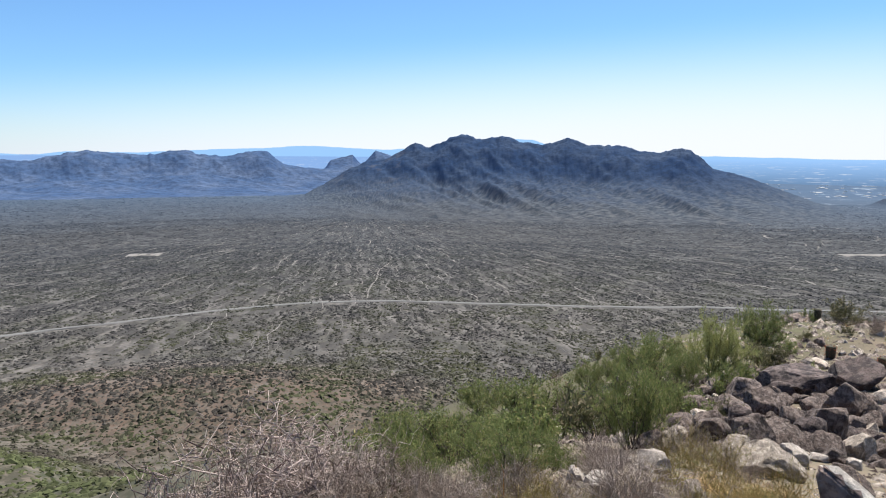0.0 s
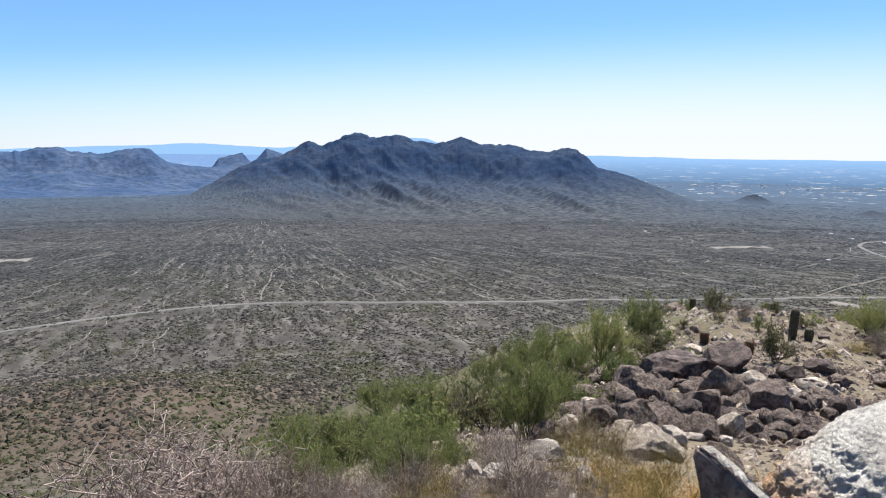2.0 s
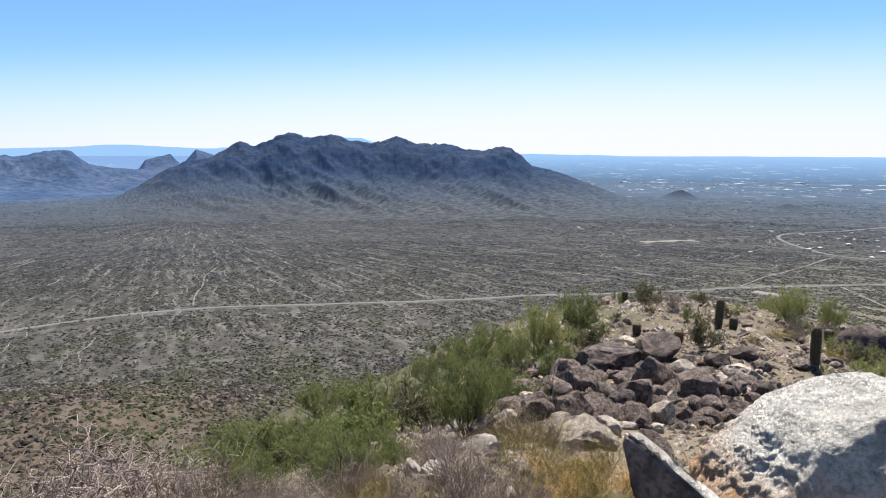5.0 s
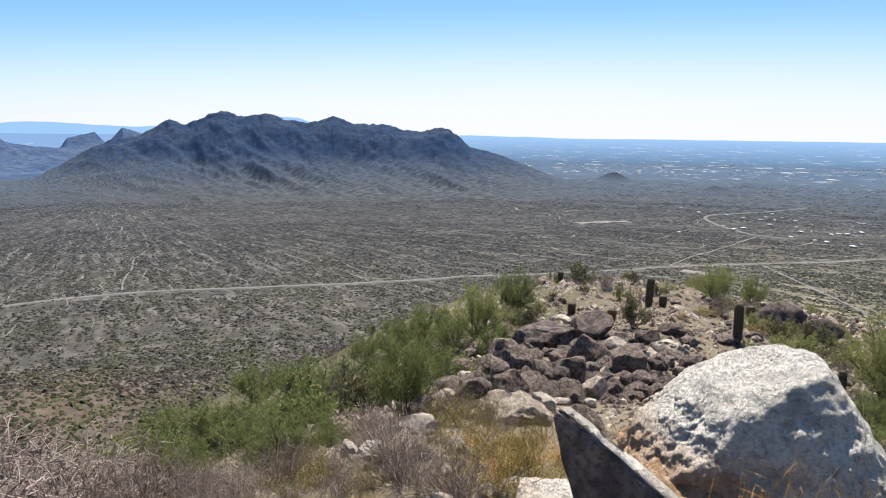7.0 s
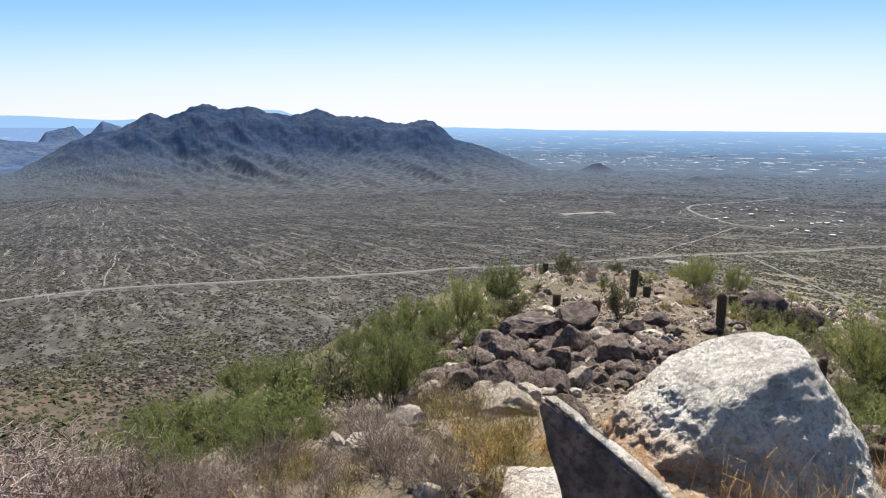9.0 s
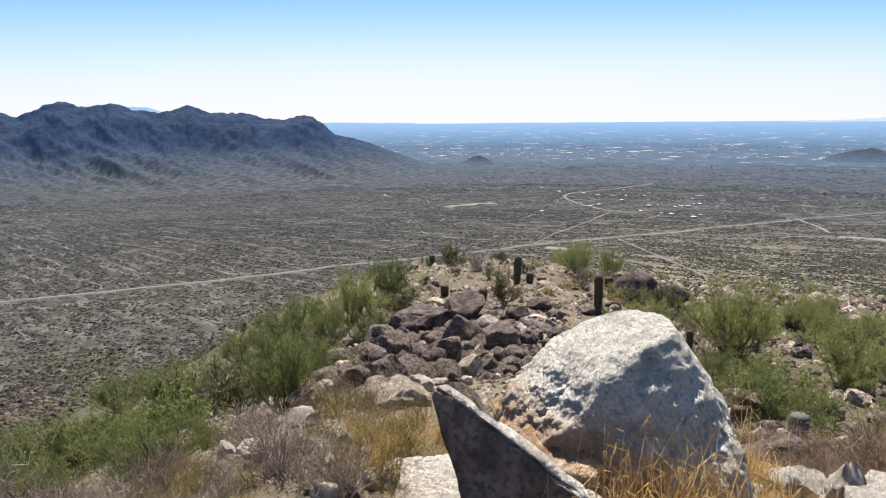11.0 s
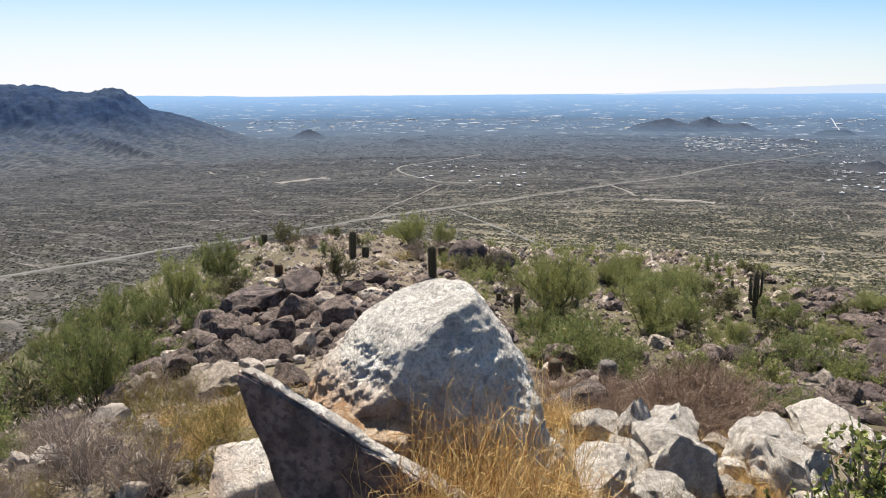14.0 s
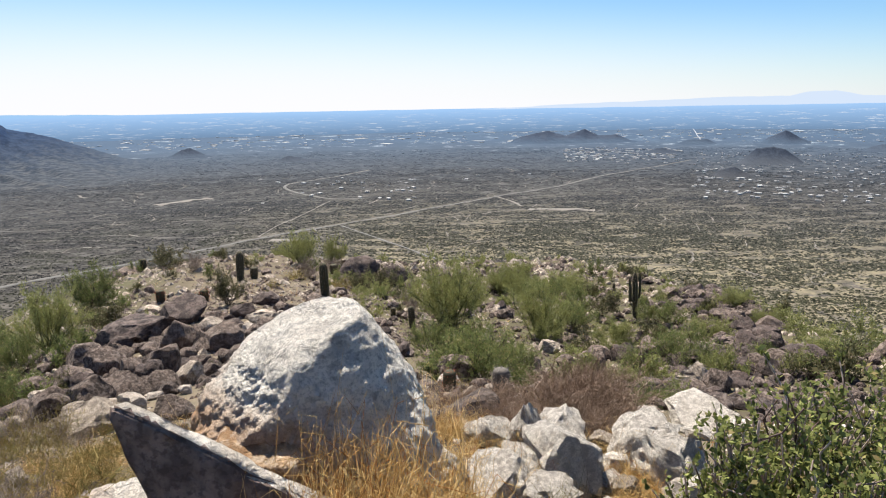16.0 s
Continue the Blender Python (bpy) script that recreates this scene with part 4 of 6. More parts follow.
NEAR = [  # rocks round the big boulder
    ("brown", 4.16, 2.67, 0.50, 0.34),
    ("granite", 3.61, 2.17, 0.29, 0.23),
    ("granite", 3.78, 2.01, 0.28, 0.37),
    ("granite", 3.28, 1.71, 0.39, 0.28),
    ("granite", 4.11, 1.91, 0.51, 0.30),
    ("granite", 3.47, 1.50, 0.56, 0.48),
    ("grey", 4.37, 1.69, 0.25, 0.15),
    ("granite", 4.37, 1.39, 0.51, 0.39),
    ("granite", 3.96, 1.07, 0.56, 0.43),
    ("granite", 6.89, 1.72, 0.83, 0.43),
    ("granite", 2.77, 1.92, 0.37, 0.29),
    ("granite", 2.92, 1.65, 0.44, 0.23),
    ("granite", 3.07, 1.43, 0.37, 0.20),
    ("grey", 3.62, 1.20, 0.18, 0.14),
    ("granite", 3.67, 1.31, 0.20, 0.11),
    ("grey", 3.12, 1.96, 0.21, 0.12),
    ("granite", 3.36, 1.84, 0.20, 0.10),
    ("brown", 1.23, 5.28, 0.19, 0.13),
    ("grey", 0.98, 4.60, 0.14, 0.10),
    ("brown", 1.14, 3.83, 0.12, 0.09),
    ("pale", 1.19, 3.48, 0.11, 0.07),
    ("grey", 1.39, 3.88, 0.15, 0.10),
    ("brown", 1.36, 3.41, 0.12, 0.08),
    ("grey", 1.26, 3.00, 0.14, 0.10),
    ("brown", 1.39, 3.08, 0.11, 0.08),
    ("pale", 0.92, 3.52, 0.11, 0.08),
    ("brown", 1.55, 3.20, 0.13, 0.09),
    ("grey", 0.99, 3.11, 0.12, 0.08),
    ("brown", 1.09, 2.93, 0.13, 0.09),
    ("grey", 1.38, 2.96, 0.21, 0.15),
    ("pale", 1.00, 2.98, 0.17, 0.10),
]
NEAR += [
    ("grey", 1.83, 2.87, 0.22, 0.14),
    ("pale", 0.81, 3.85, 0.21, 0.17),
]
for kind, x, y, w, h in NEAR:
    rock(kind, x, y, w, h, "rough light granite rock beside dry golden grass" if kind == "granite" else WORDS[kind], group="rocks round the big boulder")


def cut_rock(name, label, material, size, cuts, level, rough, seed, grain=0.0):
    """A large rock with given flat faces: rows of right, ahead, up and distance; worn edges and a granular skin."""
    bm = bmesh.new()
    bmesh.ops.create_icosphere(bm, subdivisions=level, radius=1.0)
    shift = Vector((seed, 2 * seed, 3 * seed))
    faces = [(Vector((a, b, u)).normalized(), h) for a, b, u, h in cuts]
    for v in bm.verts:
        way = v.co.normalized()
        reach = min([size] + [h / max(way.dot(n), 0.02) for n, h in faces])
        soft = sum((h / max(way.dot(n), 0.02)) ** -18 for n, h in faces) ** (-1 / 18)
        c = way * (0.35 * min(reach, size) + 0.65 * min(soft, size))
        lump = noise.fractal(c * 4.2 + shift, 0.8, 2.0, 3)
        crumb = noise.fractal(c * 34.0 + shift, 0.6, 2.2, 3)
        bent = c + 0.05 * noise.noise_vector(c * 7.0 + shift)
        chunk = noise.fractal(Vector((bent.x * 15, bent.y * 15, bent.z * 11)) + shift, 0.5, 2.1, 6)
        # coarser where the rock has broken, smooth on its weathered top
        broken = 0.25 + 0.75 * min(max(1.15 - 1.3 * way.z + 0.8 * noise.noise(c * 2.5), 0), 1)
        v.co = c + way * (rough * lump + grain * broken * (0.2 * crumb + 0.8 * chunk))
    for f in bm.faces:
        f.smooth = True
    me = bpy.data.meshes.new(name)
    bm.to_mesh(me)
    bm.free()
    me.materials.append(material)
    return tagged(new(name, me), label, "rock")


def boulder_material():
    n = Nodes("speckled white and grey granite")
    p = n.coords()
    a = n.ramp(n.noise(p, 3.0, 6, 0.65), 0.38, 0.62)
    b = n.ramp(n.noise(p, 62.0, 3, 0.7), 0.51, 0.60)
    c = n.ramp(n.noise(p, 20.0, 4, 0.7), 0.53, 0.62)
    col = n.mix(a, (0.74, 0.68, 0.61), (0.93, 0.88, 0.81))
    col = n.mix(n.math("MULTIPLY", b, 0.35), col, (0.20, 0.205, 0.195))
    col = n.mix(n.math("MULTIPLY", c, 0.4), col, (0.14, 0.135, 0.13))
    mottle = n.ramp(n.noise(p, 8.0, 7, 0.72), 0.50, 0.58)
    col = n.mix(n.math("MULTIPLY", mottle, 0.30), col, (0.17, 0.165, 0.165))
    # rusty stain that runs along the foot where water stands
    sep = n.add("SeparateXYZ")
    n.link(p, sep.inputs[0])
    low = n.ramp(n.math("ADD", sep.outputs[2], n.math("MULTIPLY", n.noise(p, 3.0, 4), 0.35)), 0.36, 0.12)
    left = n.ramp(sep.outputs[0], 0.35, -0.3)
    col = n.mix(n.math("MULTIPLY", n.math("MULTIPLY", low, left), 0.85), col, (0.56, 0.30, 0.13))
    hgt = n.math("ADD", n.noise(p, 17.0, 8, 0.75), n.math("MULTIPLY", n.noise(p, 5.0, 5, 0.6), 0.5))
    n.bump(hgt, 1.0, 0.095)
    return n.done(col, 0.88, 0.25)


BOULDER = boulder_material()
big = cut_rock("boulder", "large speckled pale granite boulder with a rust-stained foot", BOULDER, 0.80, [
    (-0.82, 0.05, 0.57, 0.45), (-0.76, 0.09, 0.64, 0.445), (-0.59, 0.17, 0.79, 0.435), (-0.38, 0.23, 0.90, 0.435), (-0.25, 0.25, 0.93, 0.445), (0.18, 0.27, 0.95, 0.485),
    (0.62, 0.22, 0.75, 0.475), (0.81, 0.16, 0.57, 0.45), (0.87, 0.12, 0.47, 0.445), (0.95, 0.05, 0.31, 0.47),
    (-0.36, -0.22, 0.91, 0.372), (0.20, -0.86, 0.47, 0.412), (-0.46, -0.56, 0.69, 0.41), (0.66, -0.60, 0.45, 0.46), (0.10, -0.96, 0.27, 0.44), (0.05, -0.99, 0.05, 0.445), (-0.85, -0.45, 0.25, 0.53),
    (0.0, 1.0, 0.25, 0.42), (-0.5, 0.8, 0.2, 0.46), (0.6, 0.75, 0.2, 0.5), (0.0, 0.0, -1.0, 0.5), (0.98, 0.0, -0.1, 0.58), (-0.98, 0.0, -0.1, 0.60)], 7, 0.026, 4.0, 0.027)
RUSTY = rock_material("rust-stained granite", (0.36, 0.20, 0.10), (0.62, 0.43, 0.27), (0.76, 0.66, 0.54), 7.0, 0.6, 0.06, 0.4)
ledge = cut_rock("rock_ledge", "rust-orange granite ledge wedged between slab and boulder", RUSTY, 0.62, [
    (0.15, -0.35, 0.92, 0.085), (-0.70, -0.60, 0.30, 0.15), (0.15, -0.95, 0.20, 0.13), (0.0, 0.95, 0.2, 0.14), (-0.95, 0.1, 0.2, 0.17), (0.90, -0.1, 0.45, 0.17), (0.0, 0.0, -1.0, 0.62)], 5, 0.012, 6.0, 0.02)
ledge.matrix_world = pose(1.67, 2.01, -1.415, 0, 0, -50)
flat = cut_rock("boulder", "flat-topped white granite rock beside the split slab", BOULDER, 0.30, [
    (-0.10, -0.30, 0.95, 0.125), (-0.75, -0.35, 0.50, 0.17), (0.80, -0.45, 0.30, 0.18), (0.10, -0.95, 0.20, 0.17), (0.0, 0.95, 0.25, 0.16), (-0.95, 0.15, 0.1, 0.20), (0.95, 0.2, 0.1, 0.20), (0.0, 0.0, -1.0, 0.16)], 5, 0.012, 9.0, 0.02)
flat.matrix_world = pose(1.38, 2.50, at_ground(1.38, 2.50) + 0.05, 0, 0, -28)
big.matrix_world = pose(2.13, 2.15, -1.34, 0, 0, -44.7)


def slab():
    """The upright wedge of split rock: a thick plate with a top edge coloured as sunlit and a step where a flake broke
    off.
    """
    bm = bmesh.new()
    outline = [(0.0, 0.0), (0.10, -0.04), (0.27, -0.13), (0.46, -0.23), (0.485, -0.262), (0.62, -0.325), (0.82, -0.432), (1.02, -0.545), (1.26, -0.68), (1.31, -1.05), (0.25, -1.05), (0.17, -0.62), (0.09, -0.36), (0.03, -0.20), (-0.012, -0.05)]
    front = [bm.verts.new((a, 0.03 * noise.noise(Vector((a * 4, b * 4, 1))), b)) for a, b in outline]
    back = [bm.verts.new((a + 0.045, 0.052 + 0.045 * max(0, a), b - 0.002)) for a, b in outline]
    bm.faces.new(front[::-1])
    bm.faces.new(back)
    for i in range(len(outline)):
        j = (i + 1) % len(outline)
        bm.faces.new((front[i], front[j], back[j], back[i]))
    bmesh.ops.recalc_face_normals(bm, faces=bm.faces)
    bmesh.ops.bevel(bm, geom=bm.edges[:], offset=0.012, segments=2, affect="EDGES", clamp_overlap=True)
    bmesh.ops.triangulate(bm, faces=bm.faces)
    for k in range(4):
        bmesh.ops.subdivide_edges(bm, edges=[e for e in bm.edges if e.calc_length() > 0.05], cuts=1)
        bmesh.ops.triangulate(bm, faces=[f for f in bm.faces if len(f.verts) > 3])
    bm.normal_update()
    for v in bm.verts:
        v.co += v.normal * 0.010 * noise.fractal(v.co * 7, 0.9, 2.1, 5)
    for f in bm.faces:
        f.smooth = True
    me = bpy.data.meshes.new("slab")
    bm.to_mesh(me)
    bm.free()
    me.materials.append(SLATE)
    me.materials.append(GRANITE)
    # upward faces take pale granite: the sunlit edge is put into the colour
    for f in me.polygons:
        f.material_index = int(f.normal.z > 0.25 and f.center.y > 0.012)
    return tagged(new("rock_slab", me), "upright wedge of dark split rock with a sunlit edge", "rock")


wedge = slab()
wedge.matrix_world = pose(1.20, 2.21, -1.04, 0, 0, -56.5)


def stones(name, label, n, seed, x, y, size, material):
    """Loose small stones, too many to count, joined."""
    rng = np.random.default_rng(seed)
    size = size[:, None]
    base = np.array([(1, 0, 0), (0.3, 0.95, 0), (-0.8, 0.6, 0.1), (-0.8, -0.6, 0), (0.3, -0.95, 0.1), (0.3, 0.1, 0.75), (-0.35, -0.1, 0.65)])
    v = base[None] * rng.uniform(0.6, 1.25, (n, 7, 3)) * size[:, None]
    a = rng.uniform(0, 6.283, n)
    c, s = np.cos(a)[:, None], np.sin(a)[:, None]
    vx, vy = v[..., 0] * c - v[..., 1] * s, v[..., 0] * s + v[..., 1] * c
    z = ground(x, y) - 0.12 * size[:, 0]
    v = np.stack([vx + x[:, None], vy + y[:, None], v[..., 2] + z[:, None]], -1).reshape(-1, 3)
    tri = np.array([(0, 1, 5), (1, 2, 5), (2, 6, 5), (2, 3, 6), (3, 4, 6), (4, 0, 5), (4, 5, 6)])
    f = (np.arange(n)[:, None, None] * 7 + tri).reshape(-1, 3)
    return tagged(from_arrays(name, v, f, material, shade=False), label, "gravel", kind="stuff")


def ridge_xy(n, seed, s0, s1, u0, u1, power=1.0):
    rng = np.random.default_rng(seed)
    s, u = s0 + (s1 - s0) * rng.random(n) ** power, rng.uniform(u0, u1, n)
    return s * math.sin(AXIS) + u * math.cos(AXIS), s * math.cos(AXIS) - u * math.sin(AXIS)


x, y = ridge_xy(9000, 21, 2.2, 62, -16, 34, 1.5)
stones("gravel", "small brown and grey stones strewn over the ridge", 9000, 22, x, y, np.random.default_rng(23).gamma(2.0, 0.027, 9000) * np.interp(np.hypot(x, y), [2, 12, 60], [0.5, 1.1, 3.2]), GREY_ROCK)
x, y = ridge_xy(16000, 24, -7.0, 30, -16, 12, 1.3)
stones("gravel", "fine brown grit and stones on the bare ground", 16000, 25, x, y, np.random.default_rng(26).gamma(2.0, 0.014, 16000) * np.interp(np.hypot(x, y), [2, 12, 60], [0.5, 1.3, 3.2]), BROWN_ROCK)
x, y = ridge_xy(3500, 31, 8, 64, -8, 30)
stones("gravel", "dark broken stones strewn over the ridge", 3500, 32, x, y, np.random.default_rng(33).gamma(2.0, 0.05, 3500) * np.interp(np.hypot(x, y), [8, 30, 60], [0.7, 1.1, 2.0]), BROWN_ROCK)
x, y = ridge_xy(6000, 34, 8, 42, -9, 6)
stones("gravel", "brown and tan broken stones over the ridge top", 6000, 35, x, y, np.random.default_rng(36).gamma(2.0, 0.032, 6000) * np.interp(np.hypot(x, y), [8, 30, 60], [0.8, 1.2, 2.0]), BROWN_ROCK)
x, y = ridge_xy(900, 37, 2.2, 7, -4, 2)
stones("gravel", "grey and tan chips on the ground below the slab", 900, 38, x, y, np.random.default_rng(39).gamma(2.0, 0.016, 900), GREY_ROCK)
CHIPS = (2.97, 18.85, 0.49)
rng = np.random.default_rng(41)
x, y = CHIPS[0] + rng.normal(0, CHIPS[2], 160), CHIPS[1] + rng.normal(0, CHIPS[2], 160)
stones("gravel", "patch of pale broken stones among the bushes", 160, 42, x, y, rng.gamma(3.0, 0.045, 160), PALE_STONE)
rng = np.random.default_rng(51)
OUTCROP = [(45.4, 13.2, 1.06, 14), (42.6, 11.5, 1.00, 16), (41.1, 10.3, 0.96, 16), (36.6, 8.6, 0.85, 16), (34.1, 7.3, 0.80, 14), (27.3, 5.3, 0.64, 12), (40.4, 12.1, 0.95, 10), (33.6, 8.2, 0.79, 10), (23.6, 8.2, 0.58, 10), (22.3, 7.0, 0.54, 12), (22.5, 6.3, 0.54, 10), (28.6, 11.1, 0.71, 8), (27.1, 13.8, 0.70, 5), (25.0, 3.6, 0.58, 6), (40.9, 12.8, 0.97, 5), (22.7, 8.1, 0.56, 5), (19.7, 5.6, 0.48, 5), (38.3, 31.0, 1.11, 6), (35.5, 32.5, 1.09, 5)]
for cx, cy, spread, count in OUTCROP:
    if count >= 10:
        for k in range(3):
            w = rng.uniform(0.6, 1.0)
            rock(("dark", "brown")[k % 2], cx + rng.normal(0, spread), cy + rng.normal(0, spread * 0.6), w, w * 0.8, "large dark weathered rock in an outcrop on the slope", name="rock", group="outcrop rocks")
    for k in range(count):
        px, py = cx + rng.normal(0, spread), cy + rng.normal(0, spread * 0.6)
        w = 0.18 + rng.gamma(3, 0.12)
        rock(("dark", "brown", "brown", "dark", "brown")[rng.integers(5)], px, py, w, w * rng.uniform(0.5, 0.9), "dark broken rock in an outcrop on the slope", name="rock", group="outcrop rocks")
x, y = ridge_xy(230, 62, 9.5, 28, -5.5, 3.0)
for k in range(230):
    w = min(0.18 + rng.gamma(2.2, 0.11), 0.65)
    rock(("brown", "brown", "dark", "dark", "brown", "brown")[rng.integers(6)], x[k], y[k], w, w * rng.uniform(0.6, 0.95), "brown weathered stone wedged in the heap on the ridge", name="stone", group="boulders on the ridge")
def rock_field(label, kinds, x, y, w, seed):
    """Many smaller rocks past counting, each with its own cut faces, joined."""
    rng = np.random.default_rng(seed)
    for kind, material in kinds:
        shapes = []
        for k in range(5):
            me = rock_mesh("field rock", material, 900 + seed + 13 * k + len(kind), 10, 2, 0.05)
            co = np.empty(len(me.vertices) * 3, np.float32)
            me.vertices.foreach_get("co", co)
            tri = np.empty(len(me.polygons) * 3, np.int32)
            me.polygons.foreach_get("vertices", tri)
            shapes.append((co.reshape(-1, 3), tri.reshape(-1, 3)))
            bpy.data.meshes.remove(me)
        pick = np.nonzero(rng.random(len(x)) < 1.0 / len(kinds))[0]
        parts = []
        for i in pick:
            v, f = shapes[rng.integers(5)]
            a = rng.uniform(0, 6.283)
            v = v * np.array([0.6, 0.6 * rng.uniform(0.6, 1), 0.6 * rng.uniform(0.5, 0.9)]) * w[i]
            v = np.stack([v[:, 0] * math.cos(a) - v[:, 1] * math.sin(a) + x[i], v[:, 0] * math.sin(a) + v[:, 1] * math.cos(a) + y[i], v[:, 2] + at_ground(x[i], y[i]) + 0.18 * w[i]], -1)
            parts.append((v, f))
        tagged(from_arrays("rock_litter", *join(*parts), material, shade=False), label, "rocks", kind="stuff")


x, y = ridge_xy(1300, 63, 9, 58, 3, 36)
rock_field("dark broken rocks strewn down the scrubby side slope", [("brown", BROWN_ROCK), ("dark", DARK_ROCK), ("dark brown", BROWN_ROCK)], x, y, 0.12 + rng.gamma(2.0, 0.12, 1300), 1)
rng = np.random.default_rng(67)
x, y = rng.uniform(9, 26, 900), rng.uniform(0, 1, 900)
y = x * (0.06 + 0.34 * y)
rock_field("sharp dark and grey rubble on the steep side slope", [("dark", DARK_ROCK), ("deep brown", DARK_ROCK), ("brown", BROWN_ROCK)], x, y, 0.09 + rng.gamma(2.0, 0.085, 900), 6)
t = rng.random(700)
x = np.interp(t, [0, 0.3, 0.65, 1], [46.5, 41, 33, 19]) + rng.normal(0, 0.8, 700)
y = np.interp(t, [0, 0.3, 0.65, 1], [13.8, 11.0, 7.4, 4.2]) + rng.normal(0, 0.8, 700)
rock_field("sharp broken rubble down the crest of the spur", [("dark", DARK_ROCK), ("deep brown", DARK_ROCK), ("brown", BROWN_ROCK)], x, y, 0.14 + rng.gamma(2.0, 0.11, 700), 7)
x, y = ridge_xy(300, 64, 3.5, 60, -9, 30, 1.3)
rock_field("weathered stones half buried in the ridge", [("grey", GREY_ROCK), ("brown", BROWN_ROCK)], x, y, (0.08 + rng.gamma(2.0, 0.09, 300)) * np.interp(np.hypot(x, y), [3, 20, 60], [0.6, 1.2, 2.0]), 2)
x, y = ridge_xy(700, 66, 8, 40, -14, 7)
rock_field("small brown and tan rubble on the ridge top", [("brown", BROWN_ROCK), ("grey", GREY_ROCK), ("pale", PALE_STONE)], x, y, 0.07 + rng.gamma(2.0, 0.05, 700), 4)
x, y = ridge_xy(240, 65, 2.6, 8, 0.8, 6.0)
rock_field("small pale granite rocks beside the dry grass", [("grey", GREY_ROCK), ("granite", GRANITE), ("brown", BROWN_ROCK)], x, y, 0.05 + rng.gamma(2.0, 0.045, 240), 3)



# ---- plants ----
def tubes(paths, radii, sides=4):
    """Tapered tubes along paths (n, k, 3) with radii (n, k)."""
    n, k, _ = paths.shape
    t = np.gradient(paths, axis=1)
    t /= np.linalg.norm(t, axis=-1, keepdims=True) + 1e-9
    ref = np.where(np.abs(t[..., 2:3]) > 0.9, np.array([1.0, 0, 0]), np.array([0, 0, 1.0]))
    a = np.cross(t, ref)
    a /= np.linalg.norm(a, axis=-1, keepdims=True) + 1e-9
    b = np.cross(t, a)
    ang = np.arange(sides) * 2 * np.pi / sides
    v = paths[:, :, None] + radii[:, :, None, None] * (np.cos(ang)[:, None] * a[:, :, None] + np.sin(ang)[:, None] * b[:, :, None])
    f = grid_faces(k, sides, True)
    faces = (np.arange(n)[:, None, None] * (k * sides) + f).reshape(-1, 4)
    return v.reshape(-1, 3), faces


def limbs(rng, n, length, spread, rise, k=6, curl=0.25, start=0.05):
    """Paths that leave the ground and bend outwards and up."""
    a = rng.uniform(0, 2 * np.pi, n)
    lean = spread * np.sqrt(rng.uniform(0.02, 1, n))
    ln = length * rng.uniform(0.6, 1.0, n)
    t = np.linspace(0, 1, k)
    out = ln[:, None] * (lean[:, None] * t + 0.0 * t)
    up = ln[:, None] * np.sqrt(np.clip(1 - lean ** 2, 0.1, 1))[:, None] * t ** rise
    wob = np.cumsum(rng.normal(0, curl / k, (n, k, 3)) * ln[:, None, None], 1)
    wob[:, 0] = 0
    st = rng.normal(0, start, (n, 1, 2))
    return np.stack([np.cos(a)[:, None] * out + st[..., 0], np.sin(a)[:, None] * out + st[..., 1], up - 0.05], -1) + wob


def children(rng, paths, per, length, k=4, curl=0.3, lo=0.35, upward=0.35):
    """Side twigs that fork off the given paths."""
    n, m, _ = paths.shape
    t = rng.uniform(lo, 1, (n, per)) * (m - 1)
    i = np.minimum(t.astype(int), m - 2)
    w = (t - i)[..., None]
    rows = np.arange(n)[:, None]
    p = paths[rows, i] * (1 - w) + paths[rows, i + 1] * w
    d = paths[rows, i + 1] - paths[rows, i]
    d = d / (np.linalg.norm(d, axis=-1, keepdims=True) + 1e-9) + rng.normal(0, 0.65, d.shape) + np.array([0, 0, upward])
    d /= np.linalg.norm(d, axis=-1, keepdims=True)
    ln = length * rng.uniform(0.5, 1.1, (n, per, 1, 1))
    s = np.linspace(0, 1, k)[None, None, :, None]
    wob = np.cumsum(rng.normal(0, curl / k, (n, per, k, 3)), 2) * ln
    wob[:, :, 0] = 0
    return (p[:, :, None] + d[:, :, None] * s * ln + wob).reshape(-1, k, 3)


def leaves(rng, paths, per, length, width, upward=0.3, fold=False):
    """Small leaves or needles set along the paths, each a slim four-cornered blade."""
    n, m, _ = paths.shape
    t = rng.uniform(0.15, 1, (n, per)) * (m - 1)
    i = np.minimum(t.astype(int), m - 2)
    w = (t - i)[..., None]
    rows = np.arange(n)[:, None]
    p = (paths[rows, i] * (1 - w) + paths[rows, i + 1] * w).reshape(-1, 3)
    c = len(p)
    d = rng.normal(0, 1, (c, 3)) + np.array([0, 0, upward])
    d /= np.linalg.norm(d, axis=-1, keepdims=True)
    s = np.cross(d, rng.normal(0, 1, (c, 3)))
    s /= np.linalg.norm(s, axis=-1, keepdims=True)
    ln, wd = length * rng.uniform(0.6, 1.3, (c, 1)), width * rng.uniform(0.6, 1.3, (c, 1))
    v = np.stack([p, p + d * ln * 0.5 + s * wd * 0.5, p + d * ln, p + d * ln * 0.5 - s * wd * 0.5], 1).reshape(-1, 3)
    return v, np.arange(c * 4).reshape(-1, 4)


def taper(paths, r0, r1):
    return np.broadcast_to(np.linspace(r0, r1, paths.shape[1]), paths.shape[:2])


